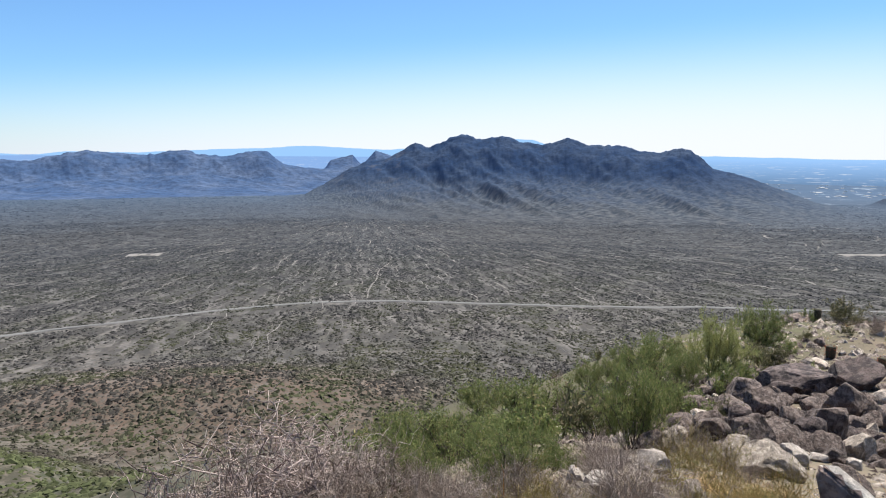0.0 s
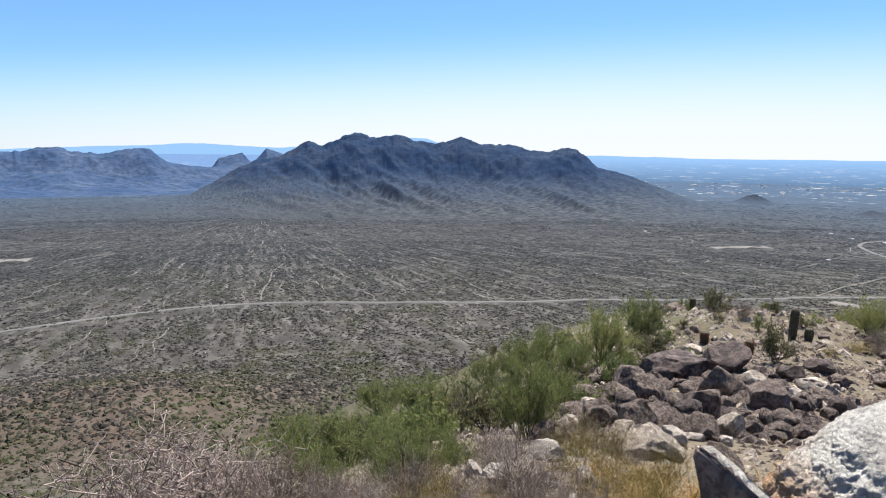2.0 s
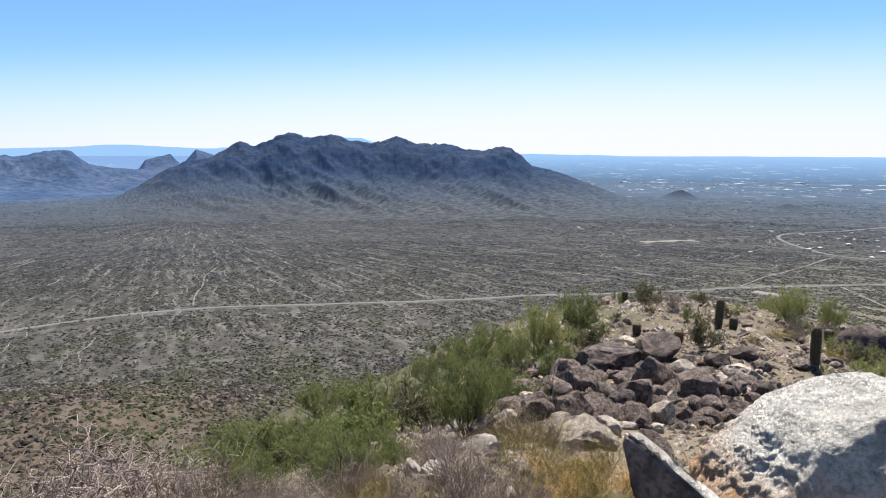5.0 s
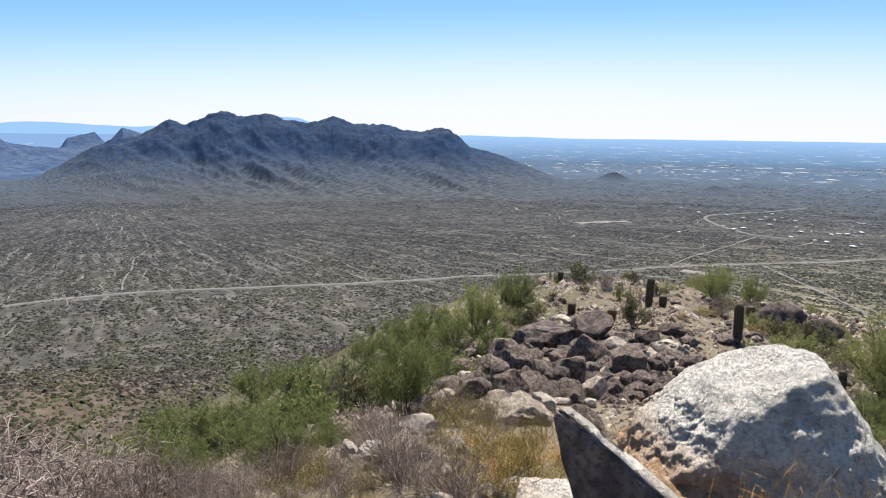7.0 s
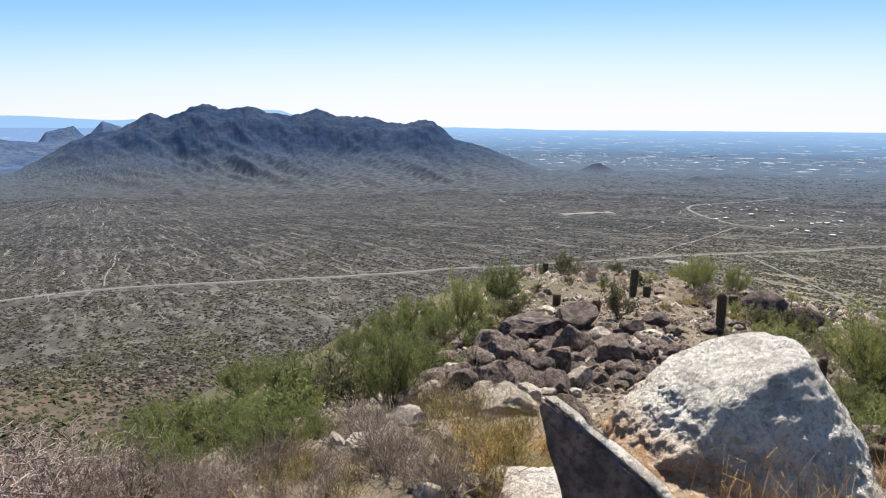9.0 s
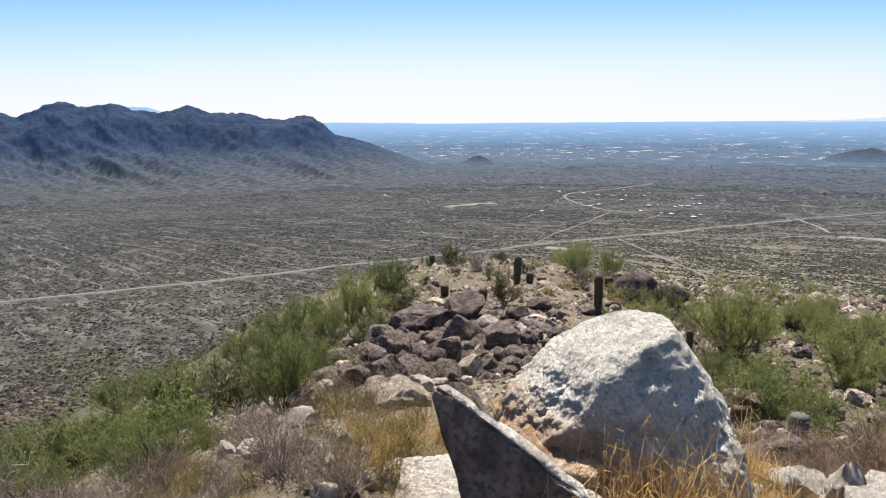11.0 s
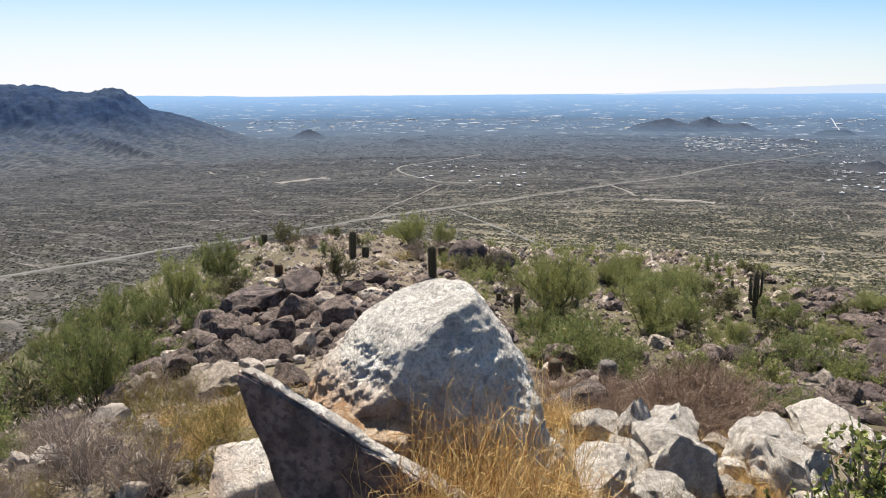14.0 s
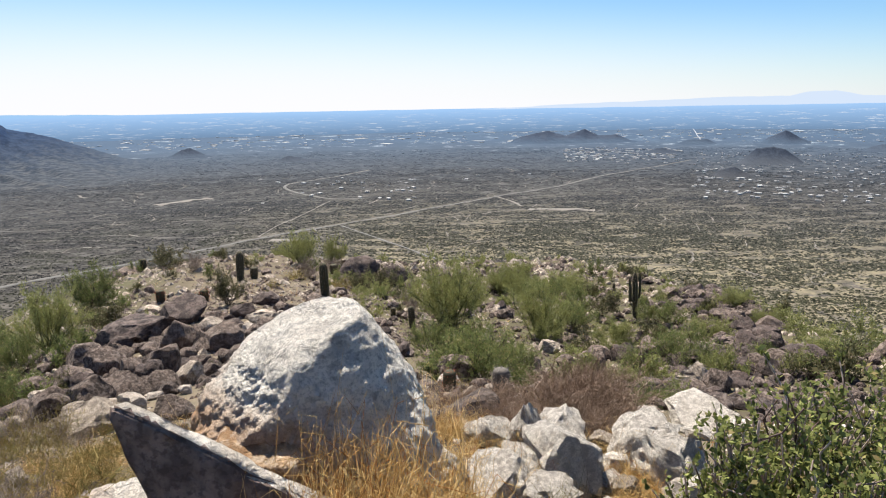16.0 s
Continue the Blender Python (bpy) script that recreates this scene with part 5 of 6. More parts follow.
def bush(name, label, category, seed, leaf, size=1.0, height=1.0, n=16, twigs=11, per=16, blade=(0.10, 0.03), trunk=0.03, spread=0.8, rise=1.15, bark=BARK, fine=True):
    """A many-stemmed bush or small tree about 2 x size wide: stems, forking twigs and a crown of small blades with gaps."""
    rng = np.random.default_rng(seed)
    root = tagged(empty(name), label, category)
    a = limbs(rng, n, size * 1.15, spread, rise)
    b = children(rng, a, twigs, size * 0.36)
    c = children(rng, b, 3, size * 0.17, 3)
    sc = np.array([1, 1, height])
    a, b, c = a * sc, b * sc, c * sc
    wood = [tubes(a, taper(a, trunk * size, trunk * 0.3 * size))]
    if fine:
        wood.append(tubes(b, taper(b, trunk * 0.25 * size, trunk * 0.08 * size), 3))
    part("stem", *join(*wood), bark, root)
    part("crown", *join(leaves(rng, b, per // 2, *blade), leaves(rng, c, per, *blade)), leaf, root, shade=False)
    return root


def dry_bush(name, label, seed, material, size=1.0, n=40, twigs=9, thick=0.008, per=3, spread=0.85):
    """A leafless thicket of crooked twigs."""
    rng = np.random.default_rng(seed)
    a = limbs(rng, n, size, spread, 0.9, 7, 0.5, 0.12 * size)
    b = children(rng, a, twigs, size * 0.4, 4, 0.7, 0.25)
    c = children(rng, b, per, size * 0.18, 3, 0.6)
    root = tagged(empty(name), label, "bush")
    part("stem", *tubes(a, taper(a, thick * size, thick * 0.4 * size), 4), material, root)
    twig = part("twig", *join(tubes(b, taper(b, thick * 0.55 * size, thick * 0.22 * size), 3), tubes(c, taper(c, thick * 0.3 * size, thick * 0.12 * size), 3)), material, root)
    tagged(twig, kind="stuff")
    return root


def dead_bush(s):
    """Bare pale branches that arch and curl."""
    rng = np.random.default_rng(s)
    a = limbs(rng, 40, 1.0, 0.85, 0.7, 10, 1.3, 0.2)
    b = children(rng, a, 9, 0.42, 7, 1.3, 0.3, 0.2)
    c = children(rng, b, 2, 0.16, 4, 0.9, 0.3, 0.0)
    low = np.array([1, 1, 0.72])
    a, b, c = a * low, b * low, c * low
    root = tagged(empty("dead_bush"), "dead bush of pale curling branches", "bush")
    part("branch", *tubes(a, taper(a, 0.013, 0.006), 4), TWIG_WHITE, root)
    twig = part("twig", *join(tubes(b, taper(b, 0.0075, 0.0035), 3), tubes(c, taper(c, 0.004, 0.002), 3)), TWIG_WHITE, root)
    tagged(twig, kind="stuff")
    return root


def grass(name, label, seed, material, n=260, height=0.42, width=0.006, spread=0.16, lean=0.75, droop=0.15):
    rng = np.random.default_rng(seed)
    a = limbs(rng, n, height, lean, 0.8, 5, 0.9, spread)
    a[..., 2] -= height * rng.uniform(0.2, 1.8, (n, 1)) * droop * np.linspace(0, 1, a.shape[1]) ** 2.4
    v, f = tubes(a, taper(a, width, width * 0.25), 3)
    return tagged(from_arrays(name, v, f, material), label, "grass", kind="stuff")


def settle(ob, x, y, sx, sy=None, sz=None, turn=0.0, sink=0.03):
    sy, sz = sy or sx, sz or sx
    m = pose(x, y, at_ground(x, y, sink), 0, 0, turn) @ Matrix.Diagonal((sx, sy, sz, 1))
    return m


STORE = {}


def plant(kind, x, y, w, h):
    """One plant of a kind, w wide and h high, standing at a place; the first is built, the rest are copies."""
    rng = random.Random(round(x * 733 + y * 389))
    pick = rng.randrange(3)
    if (kind, pick) not in STORE:
        STORE[kind, pick] = MAKERS[kind](100 * len(STORE) + 17)
        proto, fresh = STORE[kind, pick], True
    else:
        proto, fresh = STORE[kind, pick], False
    m = settle(None, x, y, w / 2, w / 2, h, rng.uniform(0, 360))
    if fresh:
        proto.matrix_world = m
        return proto
    s = proto.scale.copy()
    proto.scale = (1, 1, 1)
    ob = copy_thing(proto, m)
    proto.scale = s
    return ob


MAKERS = {
    "low_green": lambda s: bush("green_shrub", "low green shrub between the rocks", "bush", s, BUSH_GREEN, 1.0, 0.9, 12, 7, 4, (0.13, 0.040), 0.014, 0.95, 0.9, fine=False),
    "low_palo": lambda s: bush("yellow_green_shrub", "low yellow-green shrub on the scrubby slope", "bush", s, PALO, 1.0, 0.9, 12, 7, 4, (0.13, 0.038), 0.010, 0.95, 0.9, PALO_BARK, fine=False),
    "low_olive": lambda s: bush("olive_shrub", "low olive shrub between the rocks", "bush", s, BUSH_OLIVE, 1.0, 0.9, 11, 6, 4, (0.14, 0.05), 0.014, 0.95, 0.9, fine=False),
    "low_dry": lambda s: dry_bush("dry_bush", "small leafless bush of dry twigs", s, BUSH_DRY, 1.0, 16, 4, 0.013, 1),
    "palo": lambda s: bush("palo_verde", "yellow-green palo verde with wispy twigs on the stony slope", "tree", s, PALO, 1.0, 0.9, 24, 13, 13, (0.074, 0.0085, 1.2), 0.018, 0.88, 1.0, PALO_BARK),
    "green": lambda s: bush("green_bush", "fresh green leafy bush on the rocky slope", "bush", s, BUSH_GREEN, 1.0, 0.95, 26, 12, 9, (0.080, 0.0105, 1.3), 0.014, 0.92, 1.0),
    "olive": lambda s: bush("desert_shrub", "grey-olive desert shrub among stones", "bush", s, BUSH_OLIVE, 1.0, 1.0, 20, 8, 8, (0.09, 0.027), 0.014, 0.92, 0.9),
    "dry": lambda s: dry_bush("dry_bush", "leafless brown-grey bush of tangled twigs", s, BUSH_DRY, 1.0, 38, 9, 0.009, 1),
    "rust": lambda s: dry_bush("dry_bush", "dense rounded red-brown bush of fine dry twigs", s, BUSH_RUST, 1.0, 110, 14, 0.009, 2, 0.95),
    "weed": lambda s: dry_bush("weed_clump", "yellow-olive weeds with thin upright stalks", s, WEED_OLIVE, 1.0, 44, 5, 0.007, 1, 0.7),
    "bleached": dead_bush,
    "gold": lambda s: grass("dry_grass", "clump of golden dry grass at the boulder's foot", s, GRASS_GOLD, 700, 1.15, 0.0085, 0.5, 1.0, 0.5),
    "straw": lambda s: grass("dry_grass", "tuft of pale straw grass", s, WEED_OLIVE, 140, 1.0, 0.012, 0.3, 0.7),
}
PLANTS = [  # kind, x, y, width, height
    ("green", 18.56, 41.67, 3.55, 2.60),
    ("palo", 12.00, 31.67, 3.56, 2.73),
    ("green", 10.41, 37.24, 4.43, 2.56),
    ("green", 2.04, 7.73, 1.10, 1.10),
    ("green", 2.75, 24.94, 4.34, 2.17),
    ("green", 7.41, 38.67, 2.45, 1.82),
    ("green", 5.87, 19.53, 1.83, 1.28),
    ("green", -0.16, 7.44, 1.53, 0.66),
    ("green", 0.31, 4.36, 0.75, 0.41),
    ("green", -4.15, 44.90, 6.70, 3.14),
    ("palo", 34.18, 40.43, 3.36, 2.82),
    ("palo", 38.06, 41.05, 2.69, 2.12),
    ("green", 9.78, 29.23, 2.18, 1.63),
    ("green", 5.00, 24.26, 2.01, 1.34),
    ("green", 9.03, 38.45, 2.44, 1.57),
    ("olive", 15.18, 33.36, 2.24, 1.28),
    ("olive", 6.98, 17.34, 0.84, 0.60),
    ("green", 0.90, 20.82, 2.30, 1.15),
    ("olive", 8.44, 26.81, 1.50, 1.00),
    ("green", 0.70, 5.00, 0.52, 0.28),
]
PLANTS += [
    ("palo", 24.15, 18.25, 4.67, 3.47),
    ("palo", 39.26, 25.17, 3.24, 2.03),
    ("green", 12.04, 8.15, 2.64, 1.25),
    ("palo", 25.20, 13.97, 3.84, 2.56),
    ("green", 36.54, 20.11, 3.27, 1.64),
    ("green", 15.90, 12.70, 1.64, 1.09),
    ("green", 16.31, 9.83, 1.55, 0.86),
    ("dry", 27.41, 23.32, 1.89, 1.26),
    ("palo", 25.78, 10.71, 2.73, 1.24),
    ("green", 22.06, 6.31, 3.07, 1.48),
    ("palo", 41.25, 9.92, 3.10, 1.33),
    ("palo", 36.40, 7.20, 2.10, 0.95),
    ("green", 25.60, 2.62, 2.20, 0.66),
    ("palo", 26.30, 3.20, 2.20, 0.62),
    ("green", 34.69, 11.67, 2.89, 1.28),
    ("palo", 42.03, 25.31, 4.69, 2.35),
    ("palo", 40.61, 20.82, 4.36, 1.79),
    ("green", 21.90, 8.19, 1.68, 0.84),
    ("green", 24.45, 4.40, 1.70, 0.80),
]
PLANTS += [
    ("green", 9.48, 3.13, 1.00, 0.45),
    ("olive", 33.61, 15.08, 2.58, 1.29),
    ("green", 29.69, 14.80, 2.63, 1.46),
    ("palo", 32.95, 9.09, 2.71, 1.20),
]
PLANTS_2 = [
    ("olive", 19.47, 28.80, 1.88, 1.57),
    ("dry", 30.99, 36.15, 2.46, 1.64),
    ("olive", 27.51, 48.39, 3.34, 1.53),
    ("dry", 34.75, 37.59, 2.20, 1.23),
    ("olive", 28.97, 40.21, 2.13, 0.85),
    ("dry", 26.43, 43.05, 2.17, 1.30),
    ("olive", 33.07, 30.75, 2.75, 1.57),
    ("olive", 30.92, 30.77, 2.27, 0.98),
    ("straw", 29.53, 35.93, 2.01, 0.80),
    ("straw", 30.11, 32.06, 2.29, 0.84),
    ("straw", 24.31, 31.63, 1.38, 0.62),
    ("dry", 0.88, 3.39, 0.61, 0.40),
    ("dry", 1.08, 2.94, 0.52, 0.34),
    ("weed", 1.65, 4.16, 0.54, 0.29),
    ("weed", 1.67, 3.40, 0.39, 0.25),
    ("straw", 1.48, 3.27, 0.31, 0.21),
    ("weed", 1.66, 5.24, 0.46, 0.30),
    ("dry", 0.57, 3.69, 0.36, 0.21),
    ("weed", 0.46, 3.57, 0.38, 0.21),
    ("rust", 5.20, 2.48, 1.15, 0.42),
]
PLANTS_2 += [
    ("rust", 5.53, 2.25, 1.10, 0.46),
    ("rust", 4.78, 3.04, 0.68, 0.27),
    ("rust", 4.83, 2.18, 0.79, 0.30),
    ("rust", 4.00, 2.26, 0.60, 0.24),
    ("weed", 2.06, 4.08, 0.52, 0.30),
    ("weed", 2.14, 5.33, 0.70, 0.32),
    ("dry", 2.12, 5.73, 0.57, 0.34),
    ("dry", -0.65, 4.56, 0.97, 0.49),
    ("dry", 1.05, 3.82, 0.75, 0.26),
    ("weed", 1.84, 5.26, 0.67, 0.41),
    ("weed", 0.49, 3.91, 0.41, 0.22),
    ("dry", -1.36, 5.83, 0.91, 0.51),
    ("green", 1.35, 51.12, 5.54, 2.77),
    ("green", -0.69, 40.83, 4.14, 2.26),
    ("green", -0.28, 5.29, 0.60, 0.30),
    ("olive", -0.42, 4.78, 0.50, 0.23),
    ("dry", 0.15, 4.19, 0.52, 0.24),
    ("green", 0.25, 4.73, 0.49, 0.31),
    ("weed", 0.44, 4.49, 0.38, 0.25),
    ("olive", -0.93, 8.08, 0.69, 0.30),
]
PLANTS_2 += [
    ("dry", -0.11, 4.10, 0.47, 0.24),
    ("green", -5.94, 56.30, 5.72, 2.60),
    ("olive", 0.79, 5.61, 0.37, 0.21),
    ("weed", 2.07, 3.28, 0.40, 0.22),
    ("weed", 1.69, 3.90, 0.44, 0.20),
    ("straw", 1.32, 4.16, 0.28, 0.19),
    ("straw", 1.30, 3.63, 0.29, 0.18),
    ("straw", 1.48, 3.68, 0.30, 0.19),
    ("gold", 1.56, 3.46, 0.25, 0.14),
    ("straw", 1.23, 3.22, 0.27, 0.17),
    ("straw", 1.08, 3.85, 0.26, 0.15),
    ("gold", 1.37, 3.30, 0.24, 0.14),
    ("straw", 1.87, 4.01, 0.25, 0.17),
    ("straw", 1.11, 3.24, 0.23, 0.13),
    ("dry", -0.01, 3.85, 0.52, 0.26),
    ("weed", 0.29, 3.44, 0.40, 0.20),
    ("dry", 0.50, 3.24, 0.41, 0.22),
    ("straw", 0.42, 3.57, 0.28, 0.17),
    ("dry", -0.24, 4.03, 0.50, 0.31),
    ("weed", 0.66, 3.44, 0.34, 0.20),
]
PLANTS_2 += [
    ("straw", 0.16, 4.04, 0.27, 0.15),
    ("straw", 1.28, 3.14, 0.26, 0.16),
    ("straw", 1.56, 3.17, 0.27, 0.17),
    ("straw", 1.60, 3.49, 0.25, 0.14),
    ("weed", 1.61, 2.92, 0.32, 0.19),
    ("straw", 1.29, 3.43, 0.24, 0.14),
    ("dry", 1.01, 3.19, 0.39, 0.23),
    ("straw", 1.86, 3.28, 0.21, 0.14),
    ("straw", 1.91, 3.84, 0.24, 0.14),
    ("weed", 1.31, 2.96, 0.34, 0.19),
    ("dry", 0.88, 3.57, 0.38, 0.21),
    ("straw", 1.85, 2.68, 0.19, 0.13),
    ("straw", 1.93, 3.17, 0.21, 0.14),
    ("gold", 3.69, 1.88, 0.27, 0.23),
    ("gold", 3.18, 1.67, 0.31, 0.28),
    ("gold", 3.53, 1.61, 0.26, 0.19),
    ("gold", 3.14, 1.91, 0.28, 0.21),
    ("gold", 1.94, 2.67, 0.19, 0.19),
    ("gold", 1.96, 3.44, 0.22, 0.17),
    ("bleached", -1.54, 4.96, 1.7, 0.91),
]
PLANTS_2 += [
    ("bleached", -1.15, 5.88, 1.3, 0.48),
    ("bleached", -1.68, 4.28, 1.4, 0.93),
    ("dry", -1.54, 3.90, 1.5, 0.78),
    ("dry", -1.11, 4.46, 1.5, 0.49),
    ("bleached", -1.14, 4.25, 1.2, 0.63),
    ("gold", 1.67, 1.60, 0.391, 0.5),
    ("gold", 1.81, 1.60, 0.391, 0.54),
    ("gold", 1.86, 1.48, 0.414, 0.59),
    ("gold", 1.97, 1.43, 0.391, 0.58),
    ("gold", 1.60, 1.46, 0.345, 0.48),
    ("gold", 1.65, 1.34, 0.345, 0.54),
    ("gold", 1.77, 1.29, 0.345, 0.54),
    ("gold", 1.67, 1.66, 0.38, 0.4),
]
PLANTS_2 += [
    ("gold", 2.05, 1.58, 0.40, 0.44),
    ("gold", 2.25, 1.52, 0.38, 0.42),
    ("gold", 2.32, 1.66, 0.36, 0.36),
    ("gold", 1.74, 1.54, 0.4, 0.46),
    ("gold", 1.83, 1.45, 0.4, 0.5),
    ("gold", 1.94, 1.39, 0.38, 0.49),
    ("gold", 2.13, 1.40, 0.34, 0.41),
    ("gold", 1.54, 1.45, 0.36, 0.45),
    ("gold", 1.60, 1.32, 0.36, 0.49),
    ("gold", 1.72, 1.27, 0.36, 0.5),
]
PLANTS_2 += [
    ("rust", 4.44, 3.12, 0.75, 0.22),
    ("rust", 4.86, 2.90, 0.84, 0.27),
    ("rust", 6.27, 2.62, 0.81, 0.51),
    ("rust", 5.80, 2.62, 1.00, 0.55),
    ("green", 11.51, 8.67, 1.96, 0.55),
    ("palo", 17.25, 11.06, 2.3, 0.75),
    ("palo", 16.89, 12.14, 2.4, 0.9),
    ("low_green", 13.37, 7.70, 1.26, 0.62),
]
for kind, x, y, w, h in PLANTS + PLANTS_2:
    plant(kind, x, y, w, h)


def straw_litter(n, seed):
    """Thin dry grass over the stony ground, too fine to count."""
    rng = np.random.default_rng(seed)
    x, y = ridge_xy(n, seed, 2.6, 58, -14, 30, 1.5)
    keep = fbm(x / 2.5, y / 2.5, 3) > -0.06
    x, y = x[keep], y[keep]
    a = limbs(rng, len(x) * 5, 1.0, 0.85, 0.8, 4, 0.4, 0.12)
    size = np.repeat(rng.uniform(0.06, 0.2, len(x)) * np.interp(np.hypot(x, y), [2, 10, 60], [0.8, 1.2, 2.2]), 5)
    a = a * size[:, None, None] + np.stack([np.repeat(x, 5), np.repeat(y, 5), np.repeat(ground(x, y), 5)], -1)[:, None]
    r = np.broadcast_to(np.linspace(1, 0.3, 4), a.shape[:2]) * (0.012 * size + 0.0012)[:, None]
    return tagged(from_arrays("dry_grass", *tubes(a, r, 3), GRASS_GOLD), "thin straw grass over the stony ground", "grass", kind="stuff")


straw_litter(3800, 73)
rng = np.random.default_rng(71)
# shrubs of the flanks and the ridge between the larger ones
x, y = ridge_xy(320, 72, 8, 75, -26, 40)
x2, y2 = ridge_xy(70, 74, 4.5, 20, -13, -4)
x3, y3 = ridge_xy(170, 75, 9, 50, 5, 34)
x4, y4 = ridge_xy(60, 76, 6, 45, -15, -5)
x, y = np.concatenate([x, x2, x3, x4]), np.concatenate([y, y2, y3, y4])
for k in range(620):
    if any(c >= 10 and math.hypot(x[k] - a, y[k] - b) < 2.2 for a, b, d, c in OUTCROP):
        continue
    s, u = x[k] * math.sin(AXIS) + y[k] * math.cos(AXIS), x[k] * math.cos(AXIS) - y[k] * math.sin(AXIS)
    if -5 < u < 4 and s < 45:
        kind, w = ("straw", "low_olive", "low_dry")[rng.integers(3)], rng.uniform(0.25, 0.6)
    elif u < 0:
        kind, w = ("low_green", "low_green", "low_olive", "low_dry")[rng.integers(4)], rng.uniform(0.6, 1.7)
    else:
        kind, w = ("low_palo", "low_olive", "low_green", "low_palo", "low_palo")[rng.integers(5)], rng.uniform(0.6, 1.9)
    plant(kind, x[k], y[k], w, w * rng.uniform(0.45, 0.8))


# grey dry brush over the stony ground below the slab
for k in range(34):
    x, y = ridge_xy(1, 500 + k, 2.5, 5.6, -3.2, -0.3)
    if 1.2 < x[0] < 2.15 and 3.1 < y[0] < 4.3:
        continue
    w = rng.uniform(0.25, 0.6)
    plant(("dry", "low_dry", "straw", "dry")[rng.integers(4)], float(x[0]), float(y[0]), w, w * rng.uniform(0.4, 0.65))
# a patch of pale straw in the hollow behind the white rock
for k in range(12):
    w = rng.uniform(0.2, 0.36)
    plant(("straw", "straw", "gold")[k % 3], rng.uniform(1.25, 2.05), rng.uniform(3.15, 4.2), w, w * rng.uniform(0.35, 0.6))
# dry tufts in the gaps between the granite rocks
for k in range(46):
    x, y = rng.uniform(2.5, 4.7), rng.uniform(0.9, 2.6)
    if abs(x - 0.9 * y - 1.6) < 1.6 and math.hypot(x - 2.13, y - 2.15) > 0.65:
        w = rng.uniform(0.16, 0.32)
        plant(("gold", "straw", "gold", "low_dry")[rng.integers(4)], x, y, w, w * rng.uniform(0.5, 0.9))


# ---- cacti ----
def ribbed(radius, height, ribs=14, rings=14, depth=0.13, taper_foot=0.8):
    """A ribbed cactus column with a rounded top."""
    t = np.linspace(0, 1, rings)
    z = height * np.concatenate([np.linspace(0, 0.86, rings - 5), 1 - 0.14 * (1 - np.sin(np.linspace(0.25, 1, 5) * np.pi / 2))])
    r = radius * np.where(z < 0.86 * height, taper_foot + (1 - taper_foot) * np.sin(np.clip(z / height, 0, 0.5) * np.pi), np.sqrt(np.clip(1 - ((z - 0.86 * height) / (0.141 * height)) ** 2, 0.0004, 1)))
    a = np.arange(ribs * 2) * np.pi / ribs
    rr = r[:, None] * (1 - depth * (np.arange(ribs * 2) % 2))
    v = np.stack([rr * np.cos(a), rr * np.sin(a), np.broadcast_to(z[:, None], rr.shape)], -1).reshape(-1, 3)
    return v, grid_faces(rings, ribs * 2, True)


def spines(rng, radius, height, ribs, rows, length, width):
    a = np.repeat(np.arange(ribs) * 2 * np.pi / ribs, rows * 3)
    z = np.tile(np.repeat(np.linspace(0.06, 0.97, rows), 3), ribs) * height
    r = radius * np.sqrt(np.clip(1 - np.clip((z / height - 0.8) / 0.22, 0, 1) ** 2, 0.05, 1))
    p = np.stack([r * np.cos(a), r * np.sin(a), z], -1)
    d = np.stack([np.cos(a), np.sin(a), 0.35 * np.ones_like(a)], -1) + rng.normal(0, 0.7, p.shape)
    s = rng.normal(0, 1, p.shape)
    s = np.cross(d, s)
    s /= np.linalg.norm(s, axis=-1, keepdims=True)
    return np.stack([p, p + d * length * 0.5 + s * width, p + d * length, p + d * length * 0.5 - s * width], 1).reshape(-1, 3), np.arange(len(p) * 4).reshape(-1, 4)


def cactus(name, label, x, y, radius, height, spine=SPINE, ribs=14, hair=0.05, arms=(), skin=CACTUS):
    root = tagged(empty(name), label, "cactus")
    rng = np.random.default_rng(round(x * 31 + y * 17))
    part("stem", *ribbed(radius, height, ribs), skin, root)
    tagged(part("spine", *spines(rng, radius, height, ribs, max(8, int(height / 0.07)), hair, hair * 0.09), spine, root, shade=False), kind="stuff")
    for bearing, low, out, tall in arms:
        t = np.linspace(0, 1, 12)[:, None]
        ca, sa = math.cos(bearing), math.sin(bearing)
        bend = np.sin(np.clip(t * 2.2, 0, 1) * np.pi / 2)
        path = np.concatenate([ca * out * bend, sa * out * bend, low + 0.06 * t + np.clip(t - 0.25, 0, 1) / 0.75 * tall], 1)[None]
        rad = np.full((1, 12), radius * 0.5)
        rad[0, -1], rad[0, -2] = radius * 0.12, radius * 0.4
        part("arm", *tubes(path, rad, 12), CACTUS, root)
    root.matrix_world = pose(x, y, at_ground(x, y, 0.04), rng.uniform(-2, 2), rng.uniform(-2, 2), rng.uniform(0, 90))
    return root


CACTI = [  # x, y, radius, height of the young saguaros
    (26.15, 37.25, 0.26, 2.08),
    (23.47, 26.01, 0.23, 2.14),
    (26.95, 36.85, 0.26, 0.87),
    (27.90, 53.10, 0.26, 1.25),
    (21.84, 18.58, 0.14, 1.06),
    (34.09, 36.76, 0.30, 0.86),
    (41.68, 21.09, 0.10, 0.65),
    (38.14, 10.29, 0.12, 0.90),
    (32.59, 14.67, 0.09, 0.63),
    (44.56, 19.01, 0.10, 0.59),
    (23.89, 21.58, 0.13, 0.57),
]
for x, y, r, h in CACTI:
    cactus("saguaro", "young upright saguaro cactus on the stony ridge", x, y, r, h)
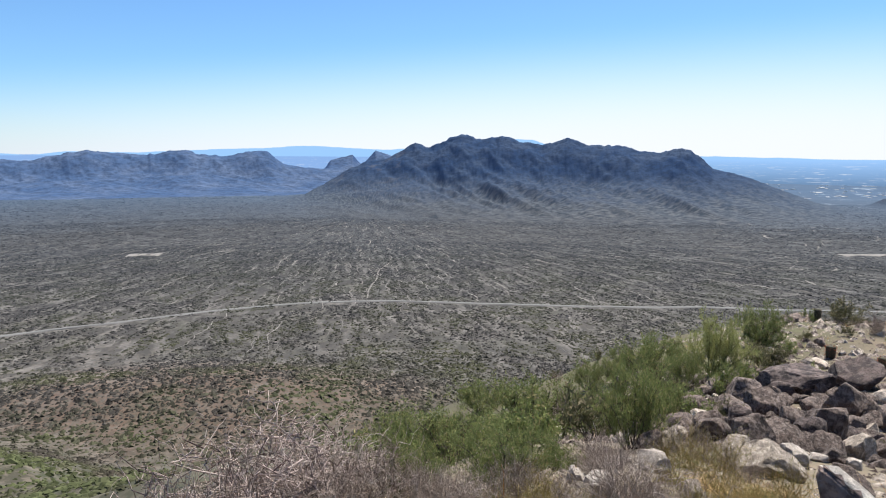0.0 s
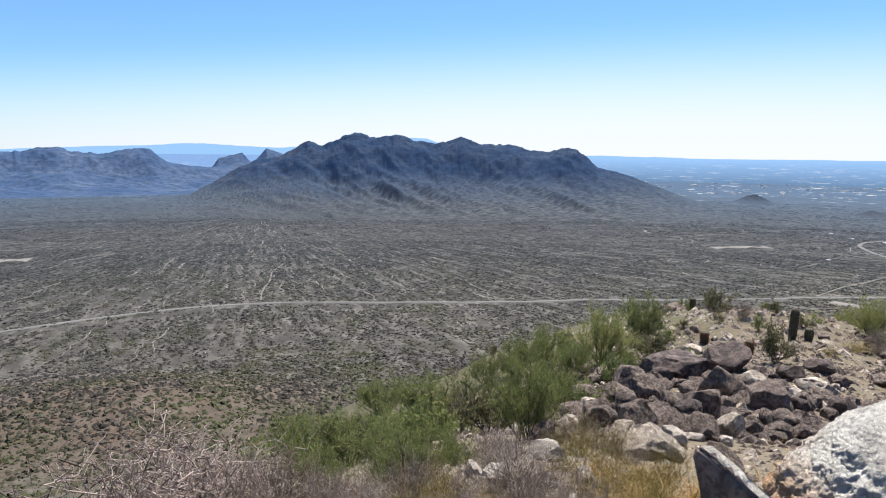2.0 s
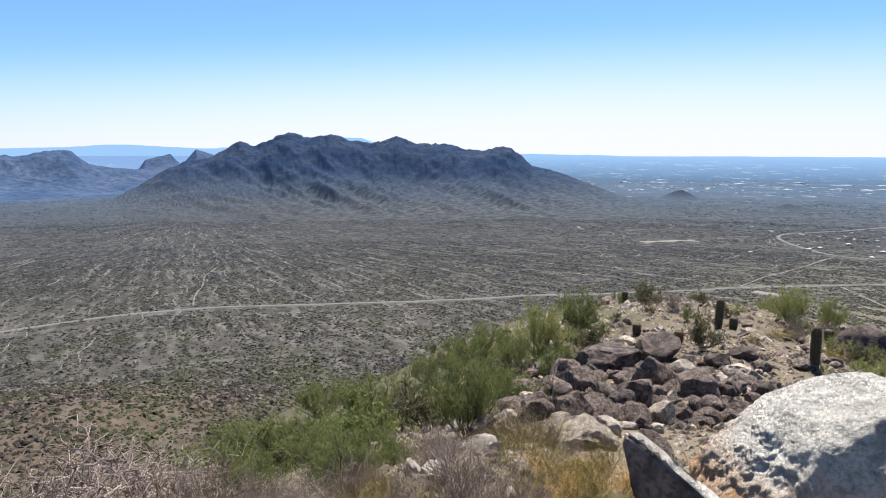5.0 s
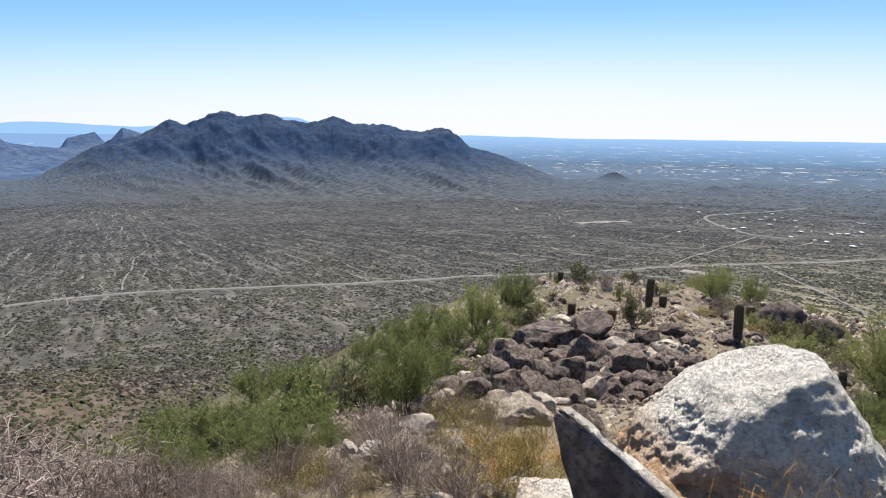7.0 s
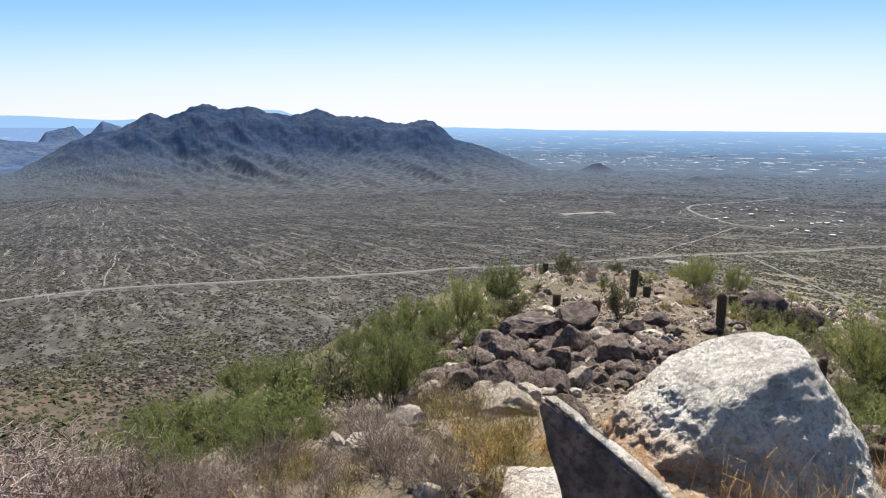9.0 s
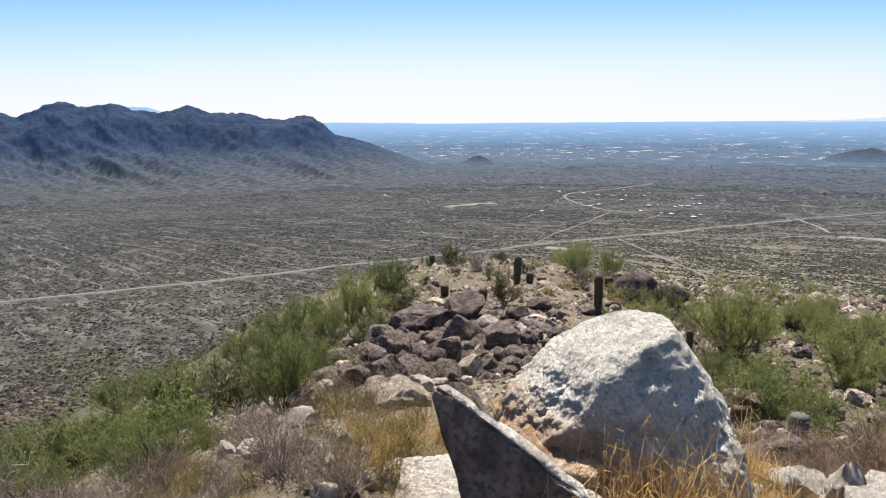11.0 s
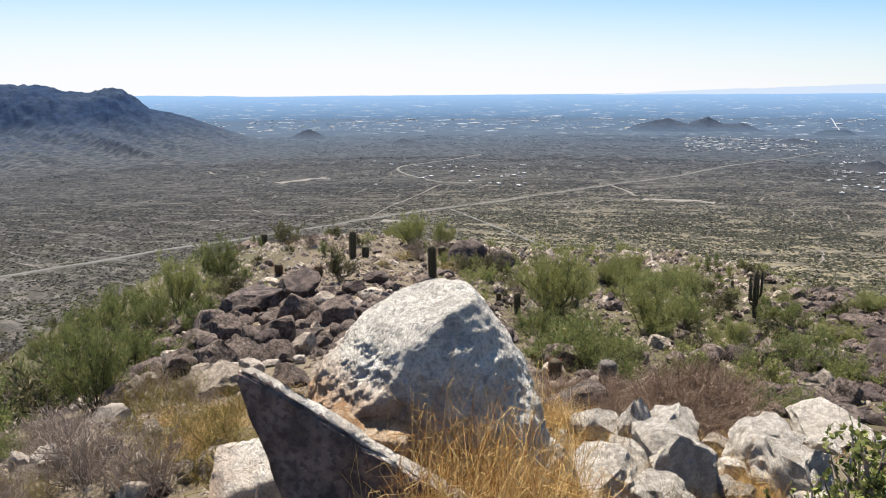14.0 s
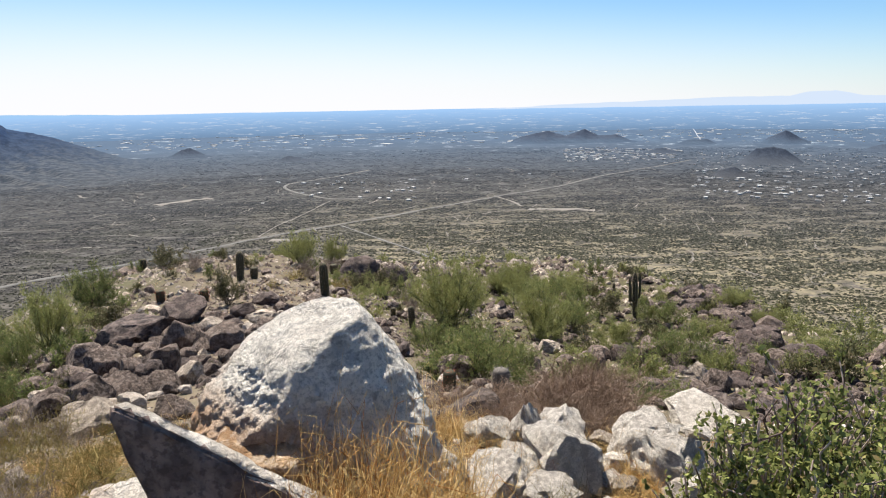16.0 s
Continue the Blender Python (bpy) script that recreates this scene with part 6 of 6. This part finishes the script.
BARRELS = [
    (8.88, 5.50, 0.14, 0.50),
    (7.15, 5.23, 0.095, 0.43),
    (20.19, 36.72, 0.25, 0.80),
    (20.35, 32.36, 0.23, 0.73),
    (20.70, 33.64, 0.17, 0.48),
]
for k, (x, y, r, h) in enumerate(BARRELS):
    if k == 0:
        cactus("barrel_cactus", "round-topped barrel cactus with grey-white spines beside a dry bush", x, y, r, h, GREY_SPINE, 18, 0.22 * r, skin=BARREL_SKIN)
    else:
        cactus("barrel_cactus", "small barrel cactus with red-brown spines among stones", x, y, r, h, RED_SPINE, 16, 0.28 * r)
TALL = (33.99, 13.17, 0.13, 2.81)
cactus("saguaro", "many-armed saguaro cactus on the rocky spur", *TALL, arms=[
    (0.3, 0.34 * TALL[3], 2.4 * TALL[2], 0.52 * TALL[3]), (2.6, 0.42 * TALL[3], 2.9 * TALL[2], 0.45 * TALL[3]), (4.2, 0.5 * TALL[3], 2.0 * TALL[2], 0.46 * TALL[3]), (5.4, 0.40 * TALL[3], 2.6 * TALL[2], 0.36 * TALL[3]), (1.5, 0.45 * TALL[3], 2.3 * TALL[2], 0.3 * TALL[3])])


# ---- the jojoba beside the path ----
def jojoba(x, y, w, h, seed):
    rng = np.random.default_rng(seed)
    root = tagged(empty("jojoba_bush"), "leafy jojoba bush with thick grey-green leaves and bare twigs", "bush")
    a = limbs(rng, 34, 1.0, 0.8, 1.0, 6, 0.35, 0.2)
    b = children(rng, a, 8, 0.36, 4, 0.5, 0.3)
    c = children(rng, b, 2, 0.16, 3, 0.4)
    sc = np.array([w / 2, w / 2, h])
    a, b, c = a * sc, b * sc, c * sc
    part("stem", *join(tubes(a, taper(a, 0.013, 0.006), 5), tubes(b, taper(b, 0.007, 0.003), 4)), TWIG_WHITE, root, "pale bare twigs")
    part("foliage", *join(leaves(rng, b, 10, 0.038, 0.020, 0.7), leaves(rng, c, 10, 0.036, 0.019, 0.7)), JOJOBA, root, shade=False)
    root.matrix_world = pose(x, y, at_ground(x, y, 0.02), 0, 0, rng.uniform(0, 360))
    return root


JOJOBAS = [(3.03, 0.22, 1.15, 0.80), (2.75, -0.04, 1.20, 0.74), (3.64, 0.14, 1.30, 0.95)]
for k, (x, y, w, h) in enumerate(JOJOBAS):
    jojoba(x, y, w, h, 300 + k)
